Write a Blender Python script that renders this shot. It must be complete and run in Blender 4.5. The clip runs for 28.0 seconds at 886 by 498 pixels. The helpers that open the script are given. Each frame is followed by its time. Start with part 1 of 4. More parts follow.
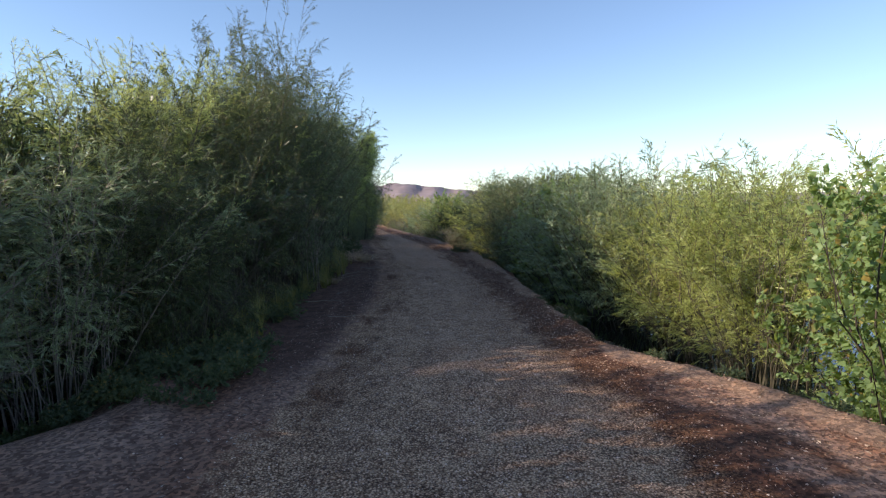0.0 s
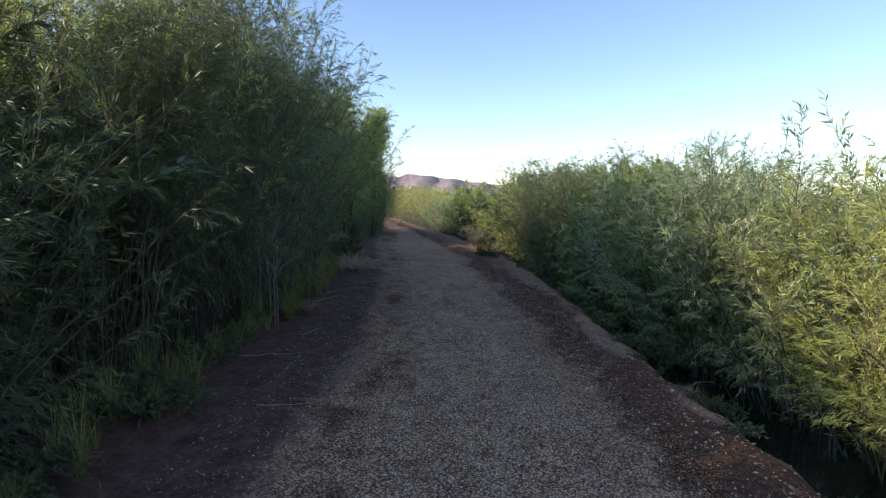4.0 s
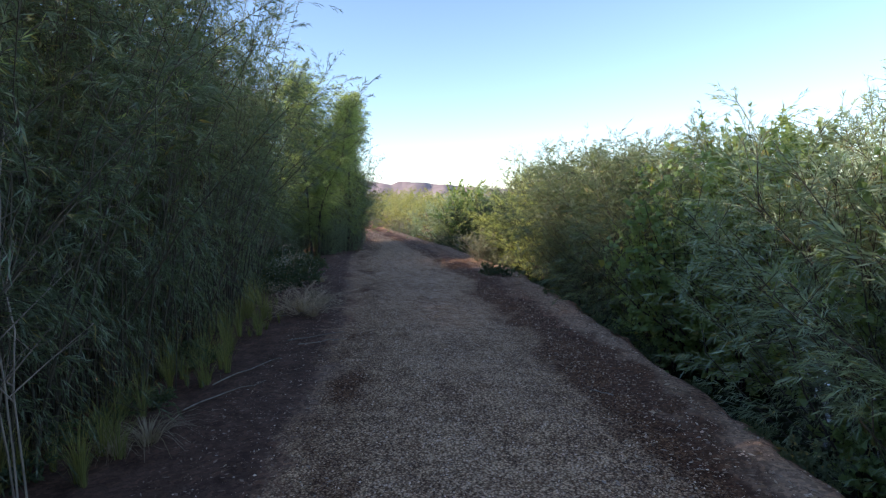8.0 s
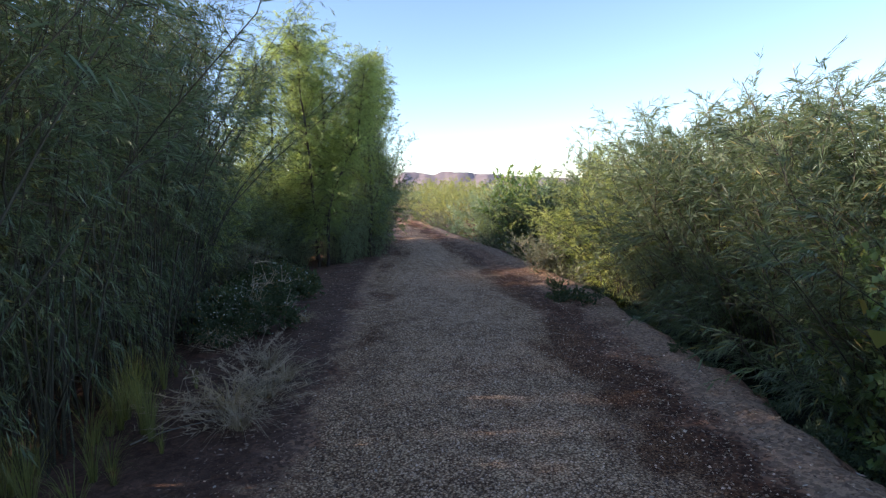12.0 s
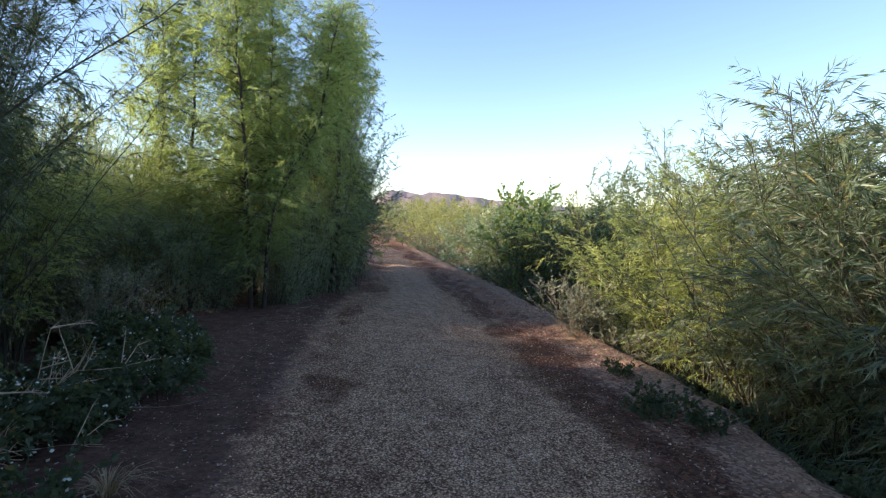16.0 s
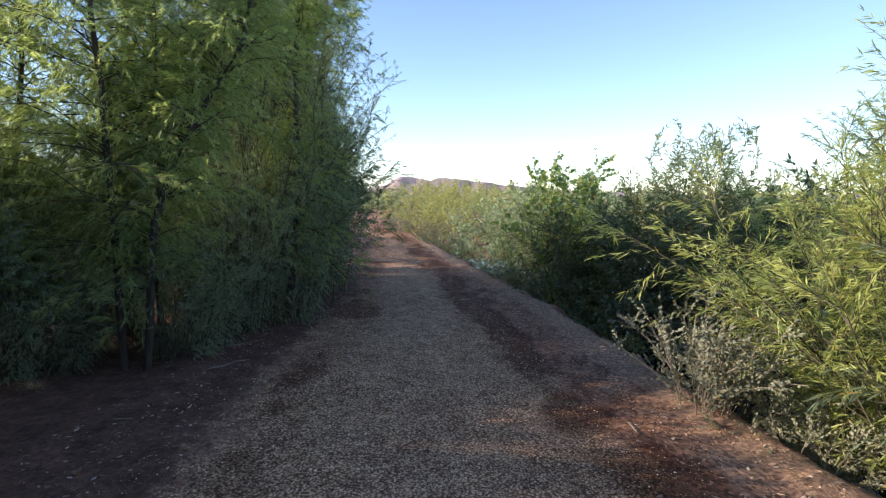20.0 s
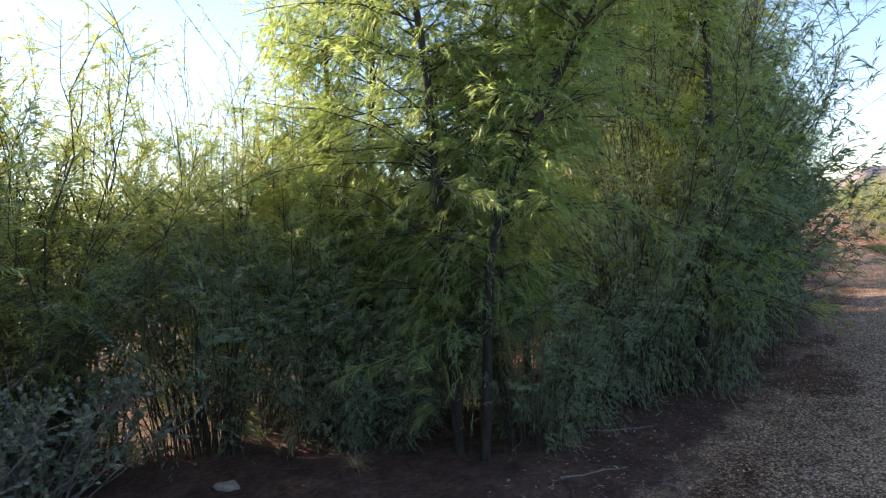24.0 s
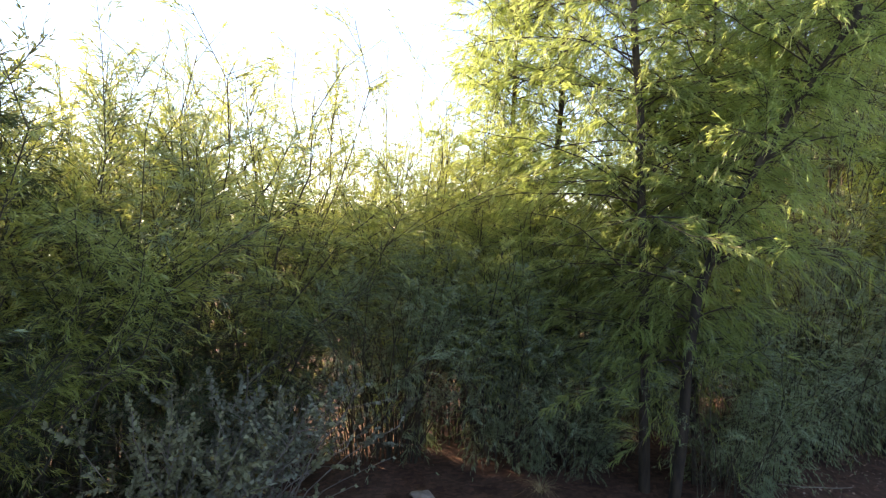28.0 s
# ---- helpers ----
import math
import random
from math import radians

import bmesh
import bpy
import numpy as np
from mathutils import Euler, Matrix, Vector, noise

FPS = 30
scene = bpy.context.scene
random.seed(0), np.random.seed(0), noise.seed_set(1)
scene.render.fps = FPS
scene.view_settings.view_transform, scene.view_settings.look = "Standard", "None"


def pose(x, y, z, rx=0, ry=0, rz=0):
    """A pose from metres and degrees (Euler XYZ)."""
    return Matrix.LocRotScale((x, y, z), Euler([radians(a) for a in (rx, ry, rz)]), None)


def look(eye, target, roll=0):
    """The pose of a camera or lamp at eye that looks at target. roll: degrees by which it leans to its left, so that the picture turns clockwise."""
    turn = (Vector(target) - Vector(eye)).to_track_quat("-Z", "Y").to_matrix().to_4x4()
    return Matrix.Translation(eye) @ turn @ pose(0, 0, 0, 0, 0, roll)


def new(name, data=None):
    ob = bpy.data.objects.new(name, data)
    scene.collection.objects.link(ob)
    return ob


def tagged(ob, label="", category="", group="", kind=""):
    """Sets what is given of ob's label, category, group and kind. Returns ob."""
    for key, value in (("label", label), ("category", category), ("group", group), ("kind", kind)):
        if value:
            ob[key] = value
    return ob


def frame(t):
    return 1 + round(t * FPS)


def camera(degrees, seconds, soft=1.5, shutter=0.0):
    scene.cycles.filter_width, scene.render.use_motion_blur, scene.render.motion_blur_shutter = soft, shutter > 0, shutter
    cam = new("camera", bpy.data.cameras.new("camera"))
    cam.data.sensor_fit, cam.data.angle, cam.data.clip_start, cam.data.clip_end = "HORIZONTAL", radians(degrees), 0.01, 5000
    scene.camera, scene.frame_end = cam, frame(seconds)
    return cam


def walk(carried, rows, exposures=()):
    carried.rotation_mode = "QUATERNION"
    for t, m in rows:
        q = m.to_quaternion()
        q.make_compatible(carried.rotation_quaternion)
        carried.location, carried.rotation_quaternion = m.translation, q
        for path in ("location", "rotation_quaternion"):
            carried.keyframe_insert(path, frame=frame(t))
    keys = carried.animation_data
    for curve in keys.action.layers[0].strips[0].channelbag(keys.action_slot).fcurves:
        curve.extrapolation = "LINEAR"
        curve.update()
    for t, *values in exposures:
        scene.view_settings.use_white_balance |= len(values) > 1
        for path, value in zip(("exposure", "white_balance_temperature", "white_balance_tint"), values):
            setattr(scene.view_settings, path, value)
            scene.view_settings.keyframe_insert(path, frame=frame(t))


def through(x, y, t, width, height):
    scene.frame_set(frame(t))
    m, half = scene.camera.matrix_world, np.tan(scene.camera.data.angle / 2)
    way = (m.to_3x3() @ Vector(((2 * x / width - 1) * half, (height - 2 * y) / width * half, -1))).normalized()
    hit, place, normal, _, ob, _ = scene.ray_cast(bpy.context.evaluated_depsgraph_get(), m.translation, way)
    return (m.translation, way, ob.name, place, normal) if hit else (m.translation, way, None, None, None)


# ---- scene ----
cam = camera(74.1, 28.0, soft=1.25)
PATH = [
    (0, (0.038, -0.002, 1.658), (0.032, 1.993, 1.508), -0.2),
    (0.5, (0.034, 0.504, 1.679), (0.01, 2.497, 1.511), 0.8),
    (1, (0.073, 1.071, 1.669), (0.013, 3.064, 1.522), 0.6),
    (1.5, (0.07, 1.568, 1.665), (-0.045, 3.558, 1.513), 1.0),
    (2, (0.041, 2.118, 1.67), (-0.045, 4.111, 1.534), 1.3),
    (2.5, (0.013, 2.718, 1.621), (-0.052, 4.714, 1.505), 0.0),
    (3, (-0.073, 3.216, 1.603), (-0.134, 5.209, 1.458), -0.0),
    (3.5, (-0.15, 3.706, 1.643), (-0.204, 5.697, 1.468), 1.5),
    (5.5, (-0.198, 5.873, 1.554), (-0.269, 7.864, 1.376), -0.1),
    (6, (-0.256, 6.403, 1.52), (-0.279, 8.392, 1.317), 0.4),
    (6.5, (-0.304, 6.98, 1.561), (-0.219, 8.965, 1.336), 0.2),
    (7, (-0.283, 7.574, 1.544), (-0.172, 9.56, 1.338), -1.4),
    (7.5, (-0.288, 8.142, 1.528), (-0.263, 10.134, 1.352), -1.5),
    (8, (-0.262, 8.642, 1.535), (-0.304, 10.635, 1.378), -1.1),
    (8.5, (-0.143, 9.149, 1.515), (-0.294, 11.139, 1.384), -0.2),
    (9, (-0.174, 9.67, 1.512), (-0.334, 11.656, 1.337), 1.8),
    (9.5, (-0.197, 10.269, 1.518), (-0.28, 12.261, 1.353), 0.4),
    (10, (-0.2, 10.79, 1.534), (-0.28, 12.782, 1.375), 0.3),
    (10.5, (-0.264, 11.306, 1.553), (-0.339, 13.298, 1.389), 0.2),
    (11, (-0.292, 11.796, 1.528), (-0.373, 13.788, 1.374), -1.0),
    (11.5, (-0.326, 12.246, 1.543), (-0.48, 14.232, 1.369), -1.9),
    (12, (-0.436, 12.717, 1.582), (-0.625, 14.699, 1.395), -1.8),
    (12.5, (-0.495, 13.151, 1.561), (-0.696, 15.132, 1.375), -2.3),
    (14.5, (-0.753, 15.142, 1.557), (-0.939, 17.129, 1.431), 1.0),
    (15, (-0.82, 15.685, 1.566), (-0.976, 17.675, 1.438), 1.9),
    (15.5, (-0.876, 16.215, 1.542), (-0.996, 18.208, 1.423), 1.8),
    (16, (-0.949, 16.711, 1.534), (-1.084, 18.703, 1.417), 1.6),
    (16.5, (-1.032, 17.199, 1.551), (-1.13, 19.193, 1.442), 0.9),
    (17, (-1.081, 17.71, 1.531), (-1.197, 19.703, 1.421), -0.4),
    (17.5, (-1.147, 18.15, 1.511), (-1.31, 20.14, 1.39), -1.1),
    (18, (-1.22, 18.591, 1.521), (-1.37, 20.58, 1.374), -1.1),
    (18.5, (-1.229, 19.092, 1.523), (-1.391, 21.08, 1.373), -1.1),
    (19, (-1.252, 19.56, 1.5), (-1.444, 21.544, 1.342), -0.1),
    (19.5, (-1.303, 20.014, 1.513), (-1.457, 22.0, 1.333), 1.2),
    (20, (-1.301, 20.488, 1.522), (-1.469, 22.474, 1.356), 0.8),
    (20.5, (-1.349, 20.933, 1.495), (-1.522, 22.918, 1.329), 1.0),
    (22.5, (-1.549, 22.495, 1.606), (-2.393, 24.297, 1.407), -4.0),
    (23, (-1.637, 22.490, 1.563), (-2.820, 24.095, 1.402), -4.4),
    (23.5, (-1.747, 22.458, 1.565), (-3.098, 23.926, 1.427), -3.9),
    (24, (-1.820, 22.418, 1.576), (-3.231, 23.831, 1.456), -2.6),
    (24.5, (-1.891, 22.325, 1.628), (-3.282, 23.756, 1.509), -1.7),
    (25, (-1.916, 22.302, 1.655), (-3.309, 23.733, 1.548), -1.0),
    (25.5, (-1.947, 22.286, 1.648), (-3.344, 23.714, 1.544), -0.6),
    (26, (-1.970, 22.272, 1.644), (-3.371, 23.695, 1.536), -0.4),
    (26.5, (-2.021, 22.224, 1.639), (-3.444, 23.625, 1.532), 0.0),
    (27, (-2.086, 22.141, 1.642), (-3.550, 23.499, 1.545), 0.4),
    (27.5, (-2.162, 22.018, 1.658), (-3.690, 23.305, 1.570), 0.7),
    (28, (-2.208, 21.862, 1.702), (-3.815, 23.049, 1.616), 1.1),
]
walk(cam, [(t, look(eye, target, roll)) for t, eye, target, roll in PATH],
     exposures=[(0, 0.56, 6500, 15), (3, 0.68, 6500, 15), (6, 1.02, 6500, 15), (12, 1.06, 6500, 15), (20, 0.98, 6500, 15), (23, 1.42, 6800, 16), (26, 1.38, 7200, 18), (28, 1.85, 7800, 21)])

# ---- light ----
SUN_AZ, SUN_EL = 103.0, 22.0   # degrees to the left of the road's first heading, and above the horizon
world = bpy.data.worlds.new("world")
scene.world = world
world.use_nodes = True
wn = world.node_tree
sky = wn.nodes.new("ShaderNodeTexSky")
sky.sky_type = "NISHITA"
sky.sun_disc = False
sky.sun_elevation = radians(SUN_EL)
sky.sun_rotation = radians(360 - SUN_AZ)
sky.altitude = 1100
sky.air_density, sky.dust_density, sky.ozone_density = 1.0, 0.0, 2.0
wn.nodes["Background"].inputs["Strength"].default_value = 0.15
wn.links.new(sky.outputs[0], wn.nodes["Background"].inputs["Color"])

sun = new("sun", bpy.data.lights.new("sun", "SUN"))
sun.data.energy, sun.data.angle, sun.data.color = 5.0, radians(0.6), (1.0, 0.865, 0.67)
to_sun = Vector((-math.sin(radians(SUN_AZ)) * math.cos(radians(SUN_EL)), math.cos(radians(SUN_AZ)) * math.cos(radians(SUN_EL)), math.sin(radians(SUN_EL))))
sun.matrix_world = look(to_sun * 50, (0, 0, 0))


# ---- materials ----
def material(name):
    m = bpy.data.materials.new(name)
    m.use_nodes = True
    return m, m.node_tree, m.node_tree.nodes["Principled BSDF"]


def node(tree, kind, **inputs):
    n = tree.nodes.new(kind)
    for key, value in inputs.items():
        n.inputs[key.replace("_", " ")].default_value = value
    return n


def ramp(tree, source, *stops):
    n = tree.nodes.new("ShaderNodeValToRGB")
    tree.links.new(source, n.inputs[0])
    e = n.color_ramp.elements
    while len(e) < len(stops):
        e.new(0.5)
    for k, (at, col) in zip(e, stops):
        k.position, k.color = at, (*col, 1)
    return n.outputs[0]


def blend(tree, fac, a, b, mode="MIX"):
    n = tree.nodes.new("ShaderNodeMix")
    n.data_type, n.blend_type = "RGBA", mode
    for value, slot in ((fac, n.inputs[0]), (a, n.inputs[6]), (b, n.inputs[7])):
        if isinstance(value, (int, float)):
            slot.default_value = value
        elif isinstance(value, tuple):
            slot.default_value = (*value, 1)
        else:
            tree.links.new(value, slot)
    return n.outputs[2]


def maths(tree, op, a, b, clamp=False):
    n = tree.nodes.new("ShaderNodeMath")
    n.operation, n.use_clamp = op, clamp
    for value, slot in ((a, n.inputs[0]), (b, n.inputs[1])):
        if isinstance(value, (int, float)):
            slot.default_value = value
        else:
            tree.links.new(value, slot)
    return n.outputs[0]


def textured(tree, kind, scale, detail=4.0, stretch=None):
    """A noise or voronoi texture in object space, in metres."""
    co = tree.nodes.new("ShaderNodeTexCoord").outputs["Object"]
    if stretch:
        mp = tree.nodes.new("ShaderNodeMapping")
        mp.inputs["Scale"].default_value = stretch
        tree.links.new(co, mp.inputs[0])
        co = mp.outputs[0]
    n = tree.nodes.new(kind)
    tree.links.new(co, n.inputs["Vector"])
    n.inputs["Scale"].default_value = scale
    n.inputs["Detail"].default_value = detail
    return n


def leaf_material(name, dark, light, through_col, through=0.4, rough=0.44, gloss=0.42):
    """Leaves: each island of its own tone, shifted plant by plant, with light that passes through."""
    m, t, p = material(name)
    geo = t.nodes.new("ShaderNodeNewGeometry")
    info = t.nodes.new("ShaderNodeObjectInfo")
    col = blend(t, geo.outputs["Random Per Island"], dark, light)
    plant_tone = ramp(t, info.outputs["Random"], (0.0, (0.82, 0.86, 0.9)), (0.5, (1, 1, 1)), (1.0, (1.16, 1.08, 0.86)))
    col = blend(t, 1.0, col, plant_tone, "MULTIPLY")
    # a few leaves are yellowed
    old = ramp(t, geo.outputs["Random Per Island"], (0.95, (0, 0, 0)), (0.965, (1, 1, 1)))
    col = blend(t, old, col, (0.26, 0.19, 0.06))
    t.links.new(col, p.inputs["Base Color"])
    p.inputs["Roughness"].default_value = rough
    p.inputs["Specular IOR Level"].default_value = gloss
    tr = t.nodes.new("ShaderNodeBsdfTranslucent")
    t.links.new(blend(t, 0.75, col, through_col), tr.inputs["Color"])
    mix = t.nodes.new("ShaderNodeMixShader")
    mix.inputs[0].default_value = through
    t.links.new(p.outputs[0], mix.inputs[1])
    t.links.new(tr.outputs[0], mix.inputs[2])
    t.links.new(mix.outputs[0], t.nodes["Material Output"].inputs["Surface"])
    return m


def bark_material(name, dark, light, scale=30.0):
    m, t, p = material(name)
    n = textured(t, "ShaderNodeTexNoise", scale, 5.0, (1, 1, 0.25))
    col = ramp(t, n.outputs["Fac"], (0.3, dark), (0.7, light))
    info = t.nodes.new("ShaderNodeObjectInfo")
    tone = ramp(t, info.outputs["Random"], (0, (0.8, 0.8, 0.8)), (1, (1.15, 1.1, 1.05)))
    t.links.new(blend(t, 1.0, col, tone, "MULTIPLY"), p.inputs["Base Color"])
    p.inputs["Roughness"].default_value = 0.85
    b = node(t, "ShaderNodeBump", Strength=0.5, Distance=0.01)
    t.links.new(n.outputs["Fac"], b.inputs["Height"])
    t.links.new(b.outputs[0], p.inputs["Normal"])
    return m


def ground_material():
    m, t, p = material("dirt_and_gravel")

    def mask_of(name):
        n = t.nodes.new("ShaderNodeAttribute")
        n.attribute_name = name
        return n.outputs["Fac"]

    def swing(value, amount):
        return maths(t, "MULTIPLY", maths(t, "SUBTRACT", value, 0.5), amount)
    big = textured(t, "ShaderNodeTexNoise", 0.9, 5.0, (1.0, 0.45, 1.0)).outputs["Fac"]
    patch = textured(t, "ShaderNodeTexNoise", 2.2, 6.0, (1.0, 0.6, 1.0)).outputs["Fac"]
    mid = textured(t, "ShaderNodeTexNoise", 6.0, 6.0).outputs["Fac"]
    fine = textured(t, "ShaderNodeTexNoise", 85.0, 4.0).outputs["Fac"]
    cells = textured(t, "ShaderNodeTexVoronoi", 66.0, 0.0)
    small = textured(t, "ShaderNodeTexVoronoi", 130.0, 0.0)
    chips = textured(t, "ShaderNodeTexVoronoi", 38.0, 0.0)
    # packed soil, red-brown, with paler dry dust
    soil = ramp(t, mid, (0.3, (0.160, 0.080, 0.052)), (0.55, (0.265, 0.142, 0.094)), (0.75, (0.36, 0.210, 0.142)))
    dust = blend(t, ramp(t, big, (0.42, (0, 0, 0)), (0.62, (1, 1, 1))), soil, (0.36, 0.240, 0.185))
    bits = ramp(t, chips.outputs["Color"], (0.30, (0.42, 0.36, 0.33)), (0.55, (1, 1, 1)), (0.80, (1.75, 1.55, 1.35)))
    litter = blend(t, 0.8, dust, bits, "MULTIPLY")
    # damp dark humus below the hedge
    damp = ramp(t, maths(t, "ADD", mask_of("humus"), swing(mid, 0.8)), (0.25, (0, 0, 0)), (0.75, (1, 1, 1)))
    humus = blend(t, 0.4, ramp(t, mid, (0.3, (0.076, 0.041, 0.030)), (0.7, (0.160, 0.090, 0.066))), bits, "MULTIPLY")
    litter = blend(t, damp, litter, humus)
    # the pale dusty ridge along the shoulder
    crest = ramp(t, maths(t, "ADD", mask_of("crest"), swing(mid, 0.7)), (0.35, (0, 0, 0)), (0.7, (1, 1, 1)))
    litter = blend(t, crest, litter, blend(t, 0.5, ramp(t, fine, (0.3, (0.30, 0.190, 0.130)), (0.7, (0.42, 0.275, 0.195))), bits, "MULTIPLY"))
    # red-grey gravel, coarse and fine, thrown unevenly over dark soil
    thrown = swing(maths(t, "ADD", maths(t, "MULTIPLY", mid, 0.5), maths(t, "MULTIPLY", patch, 0.5)), 1.1)
    tones = ((0.24, (0.145, 0.078, 0.048)), (0.40, (0.36, 0.205, 0.125)), (0.56, (0.78, 0.480, 0.290)), (0.80, (1.0, 0.70, 0.455)))
    coarse = ramp(t, maths(t, "ADD", maths(t, "MULTIPLY", cells.outputs["Color"], 1.0), thrown), *tones)
    grit = ramp(t, maths(t, "ADD", maths(t, "MULTIPLY", small.outputs["Color"], 1.0), thrown), *tones)
    stone = blend(t, 0.35, coarse, grit)
    stone = blend(t, 1.0, stone, ramp(t, cells.outputs["Distance"], (0.32, (1, 1, 1)), (0.66, (0.34, 0.28, 0.25))), "MULTIPLY")
    mask = maths(t, "ADD", maths(t, "ADD", mask_of("gravel"), swing(mid, 1.0)), swing(patch, 1.1))
    mask = ramp(t, mask, (0.28, (0, 0, 0)), (0.72, (1, 1, 1)))
    col = blend(t, mask, litter, stone)
    # brown stains where soil has worked up through the stones
    stain = maths(t, "ADD", maths(t, "ADD", mask_of("worn"), swing(big, 1.7)), swing(patch, 1.8))
    col = blend(t, 1.0, col, ramp(t, stain, (0.34, (1, 1, 1)), (0.66, (0.36, 0.275, 0.235))), "MULTIPLY")
    t.links.new(col, p.inputs["Base Color"])
    p.inputs["Roughness"].default_value = 0.92
    p.inputs["Specular IOR Level"].default_value = 0.2
    h = maths(t, "ADD", maths(t, "MULTIPLY", maths(t, "MULTIPLY", cells.outputs["Distance"], mask), -1.0), maths(t, "MULTIPLY", fine, 0.9))
    h = maths(t, "ADD", h, maths(t, "MULTIPLY", mid, 1.5))
    b = node(t, "ShaderNodeBump", Strength=0.9, Distance=0.012)
    t.links.new(h, b.inputs["Height"])
    t.links.new(b.outputs[0], p.inputs["Normal"])
    return m


def water_material():
    m, t, p = material("pond_water")
    p.inputs["Base Color"].default_value = (0.012, 0.018, 0.016, 1)
    p.inputs["Roughness"].default_value = 0.04
    p.inputs["IOR"].default_value = 1.33
    n = textured(t, "ShaderNodeTexNoise", 6.0, 3.0)
    b = node(t, "ShaderNodeBump", Strength=0.08, Distance=0.05)
    t.links.new(n.outputs["Fac"], b.inputs["Height"])
    t.links.new(b.outputs[0], p.inputs["Normal"])
    return m


def rough_material(name, *stops, scale=20.0, rough=0.9, island=False):
    m, t, p = material(name)
    if island:
        src = t.nodes.new("ShaderNodeNewGeometry").outputs["Random Per Island"]
    else:
        src = textured(t, "ShaderNodeTexNoise", scale, 5.0).outputs["Fac"]
    t.links.new(ramp(t, src, *stops), p.inputs["Base Color"])
    p.inputs["Roughness"].default_value = rough
    p.inputs["Specular IOR Level"].default_value = 0.25
    return m


BLOSSOM = rough_material("pale_blossom", (0.0, (0.42, 0.44, 0.36)), (1.0, (0.74, 0.74, 0.66)), rough=0.7, island=True)
GROUND = ground_material()
WATER = water_material()
WILLOW = leaf_material("willow_leaf", (0.140, 0.200, 0.130), (0.380, 0.460, 0.305), (0.46, 0.56, 0.16), 0.30)
# copy of the willow leaf, darkened in colour for stands partly in shade
WILLOW_HALF_SHADED = leaf_material("half_shaded_willow_leaf", (0.050, 0.077, 0.048), (0.190, 0.242, 0.155), (0.42, 0.52, 0.13), 0.24)
# copy of the willow leaf with the hedge's deep shade in its colour
WILLOW_SHADED = leaf_material("shaded_willow_leaf", (0.016, 0.029, 0.015), (0.092, 0.124, 0.064), (0.40, 0.50, 0.12), 0.16)
# copy of the willow leaf with sunlight in its colour, for lit stands
WILLOW_SUNLIT = leaf_material("sunlit_willow_leaf", (0.205, 0.265, 0.098), (0.460, 0.520, 0.215), (0.72, 0.78, 0.19), 0.44)
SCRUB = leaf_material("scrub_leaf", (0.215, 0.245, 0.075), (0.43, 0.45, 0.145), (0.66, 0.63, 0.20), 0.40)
TREE_LEAF = leaf_material("tree_leaf", (0.150, 0.200, 0.078), (0.360, 0.415, 0.165), (0.66, 0.80, 0.22), 0.52)
COTTONWOOD = leaf_material("cottonwood_leaf", (0.115, 0.195, 0.090), (0.235, 0.335, 0.165), (0.56, 0.66, 0.13), 0.42, 0.42, 0.3)
SALTBUSH = leaf_material("saltbush_leaf", (0.165, 0.180, 0.130), (0.32, 0.335, 0.25), (0.38, 0.38, 0.22), 0.2, 0.7, 0.2)
WEED = leaf_material("weed_leaf", (0.055, 0.085, 0.045), (0.13, 0.16, 0.095), (0.25, 0.32, 0.10), 0.25, 0.6, 0.25)
GRASS = leaf_material("reed_grass", (0.09, 0.12, 0.04), (0.36, 0.36, 0.13), (0.5, 0.48, 0.14), 0.35, 0.55, 0.3)
STRAW = leaf_material("dry_straw", (0.34, 0.25, 0.16), (0.58, 0.46, 0.32), (0.42, 0.34, 0.2), 0.2, 0.7, 0.2)
BARK = bark_material("willow_bark", (0.028, 0.021, 0.016), (0.085, 0.064, 0.048))
TWIG = bark_material("twig_bark", (0.050, 0.046, 0.032), (0.125, 0.110, 0.075))
DRY_TWIG = bark_material("dry_twig", (0.46, 0.34, 0.23), (0.72, 0.57, 0.42))
DEADWOOD = bark_material("grey_deadwood", (0.17, 0.145, 0.12), (0.34, 0.30, 0.26))
STONE = rough_material("loose_stone", (0.0, (0.10, 0.060, 0.046)), (0.40, (0.40, 0.25, 0.17)), (0.80, (0.74, 0.50, 0.35)), (1.0, (0.92, 0.70, 0.54)), island=True)
CHIP = rough_material("pale_chips", (0.0, (0.16, 0.095, 0.062)), (0.5, (0.34, 0.215, 0.145)), (0.85, (0.52, 0.36, 0.25)), (1.0, (0.66, 0.51, 0.38)), island=True)
PALE_ROCK = rough_material("pale_stone", (0.3, (0.30, 0.23, 0.18)), (0.7, (0.46, 0.37, 0.30)), scale=30.0)
LITTER = rough_material("leaf_litter", (0.0, (0.10, 0.058, 0.040)), (0.5, (0.24, 0.15, 0.11)), (0.85, (0.38, 0.26, 0.20)), (1.0, (0.50, 0.41, 0.34)), island=True)
# mountain rock, paled towards mauve: the distance haze is in its colour
HAZY_ROCK = rough_material("hazy_mountain_rock", (0.3, (0.25, 0.195, 0.20)), (0.6, (0.34, 0.27, 0.27)), (0.8, (0.29, 0.25, 0.235)), scale=0.01)


# ---- the lie of the land ----
ROAD_Y = (-30, -5, 0, 3, 4.85, 7, 10, 13, 16.5, 19, 23, 25.4, 30, 34, 40, 54, 80, 150)
ROAD_L = (-3, -3, -3, -2.6, -1.85, -1.85, -2.05, -2.1, -2.35, -2.9, -3.9, -3.8, -3.95, -4.8, -6.0, -8.7, -13.6, -27)
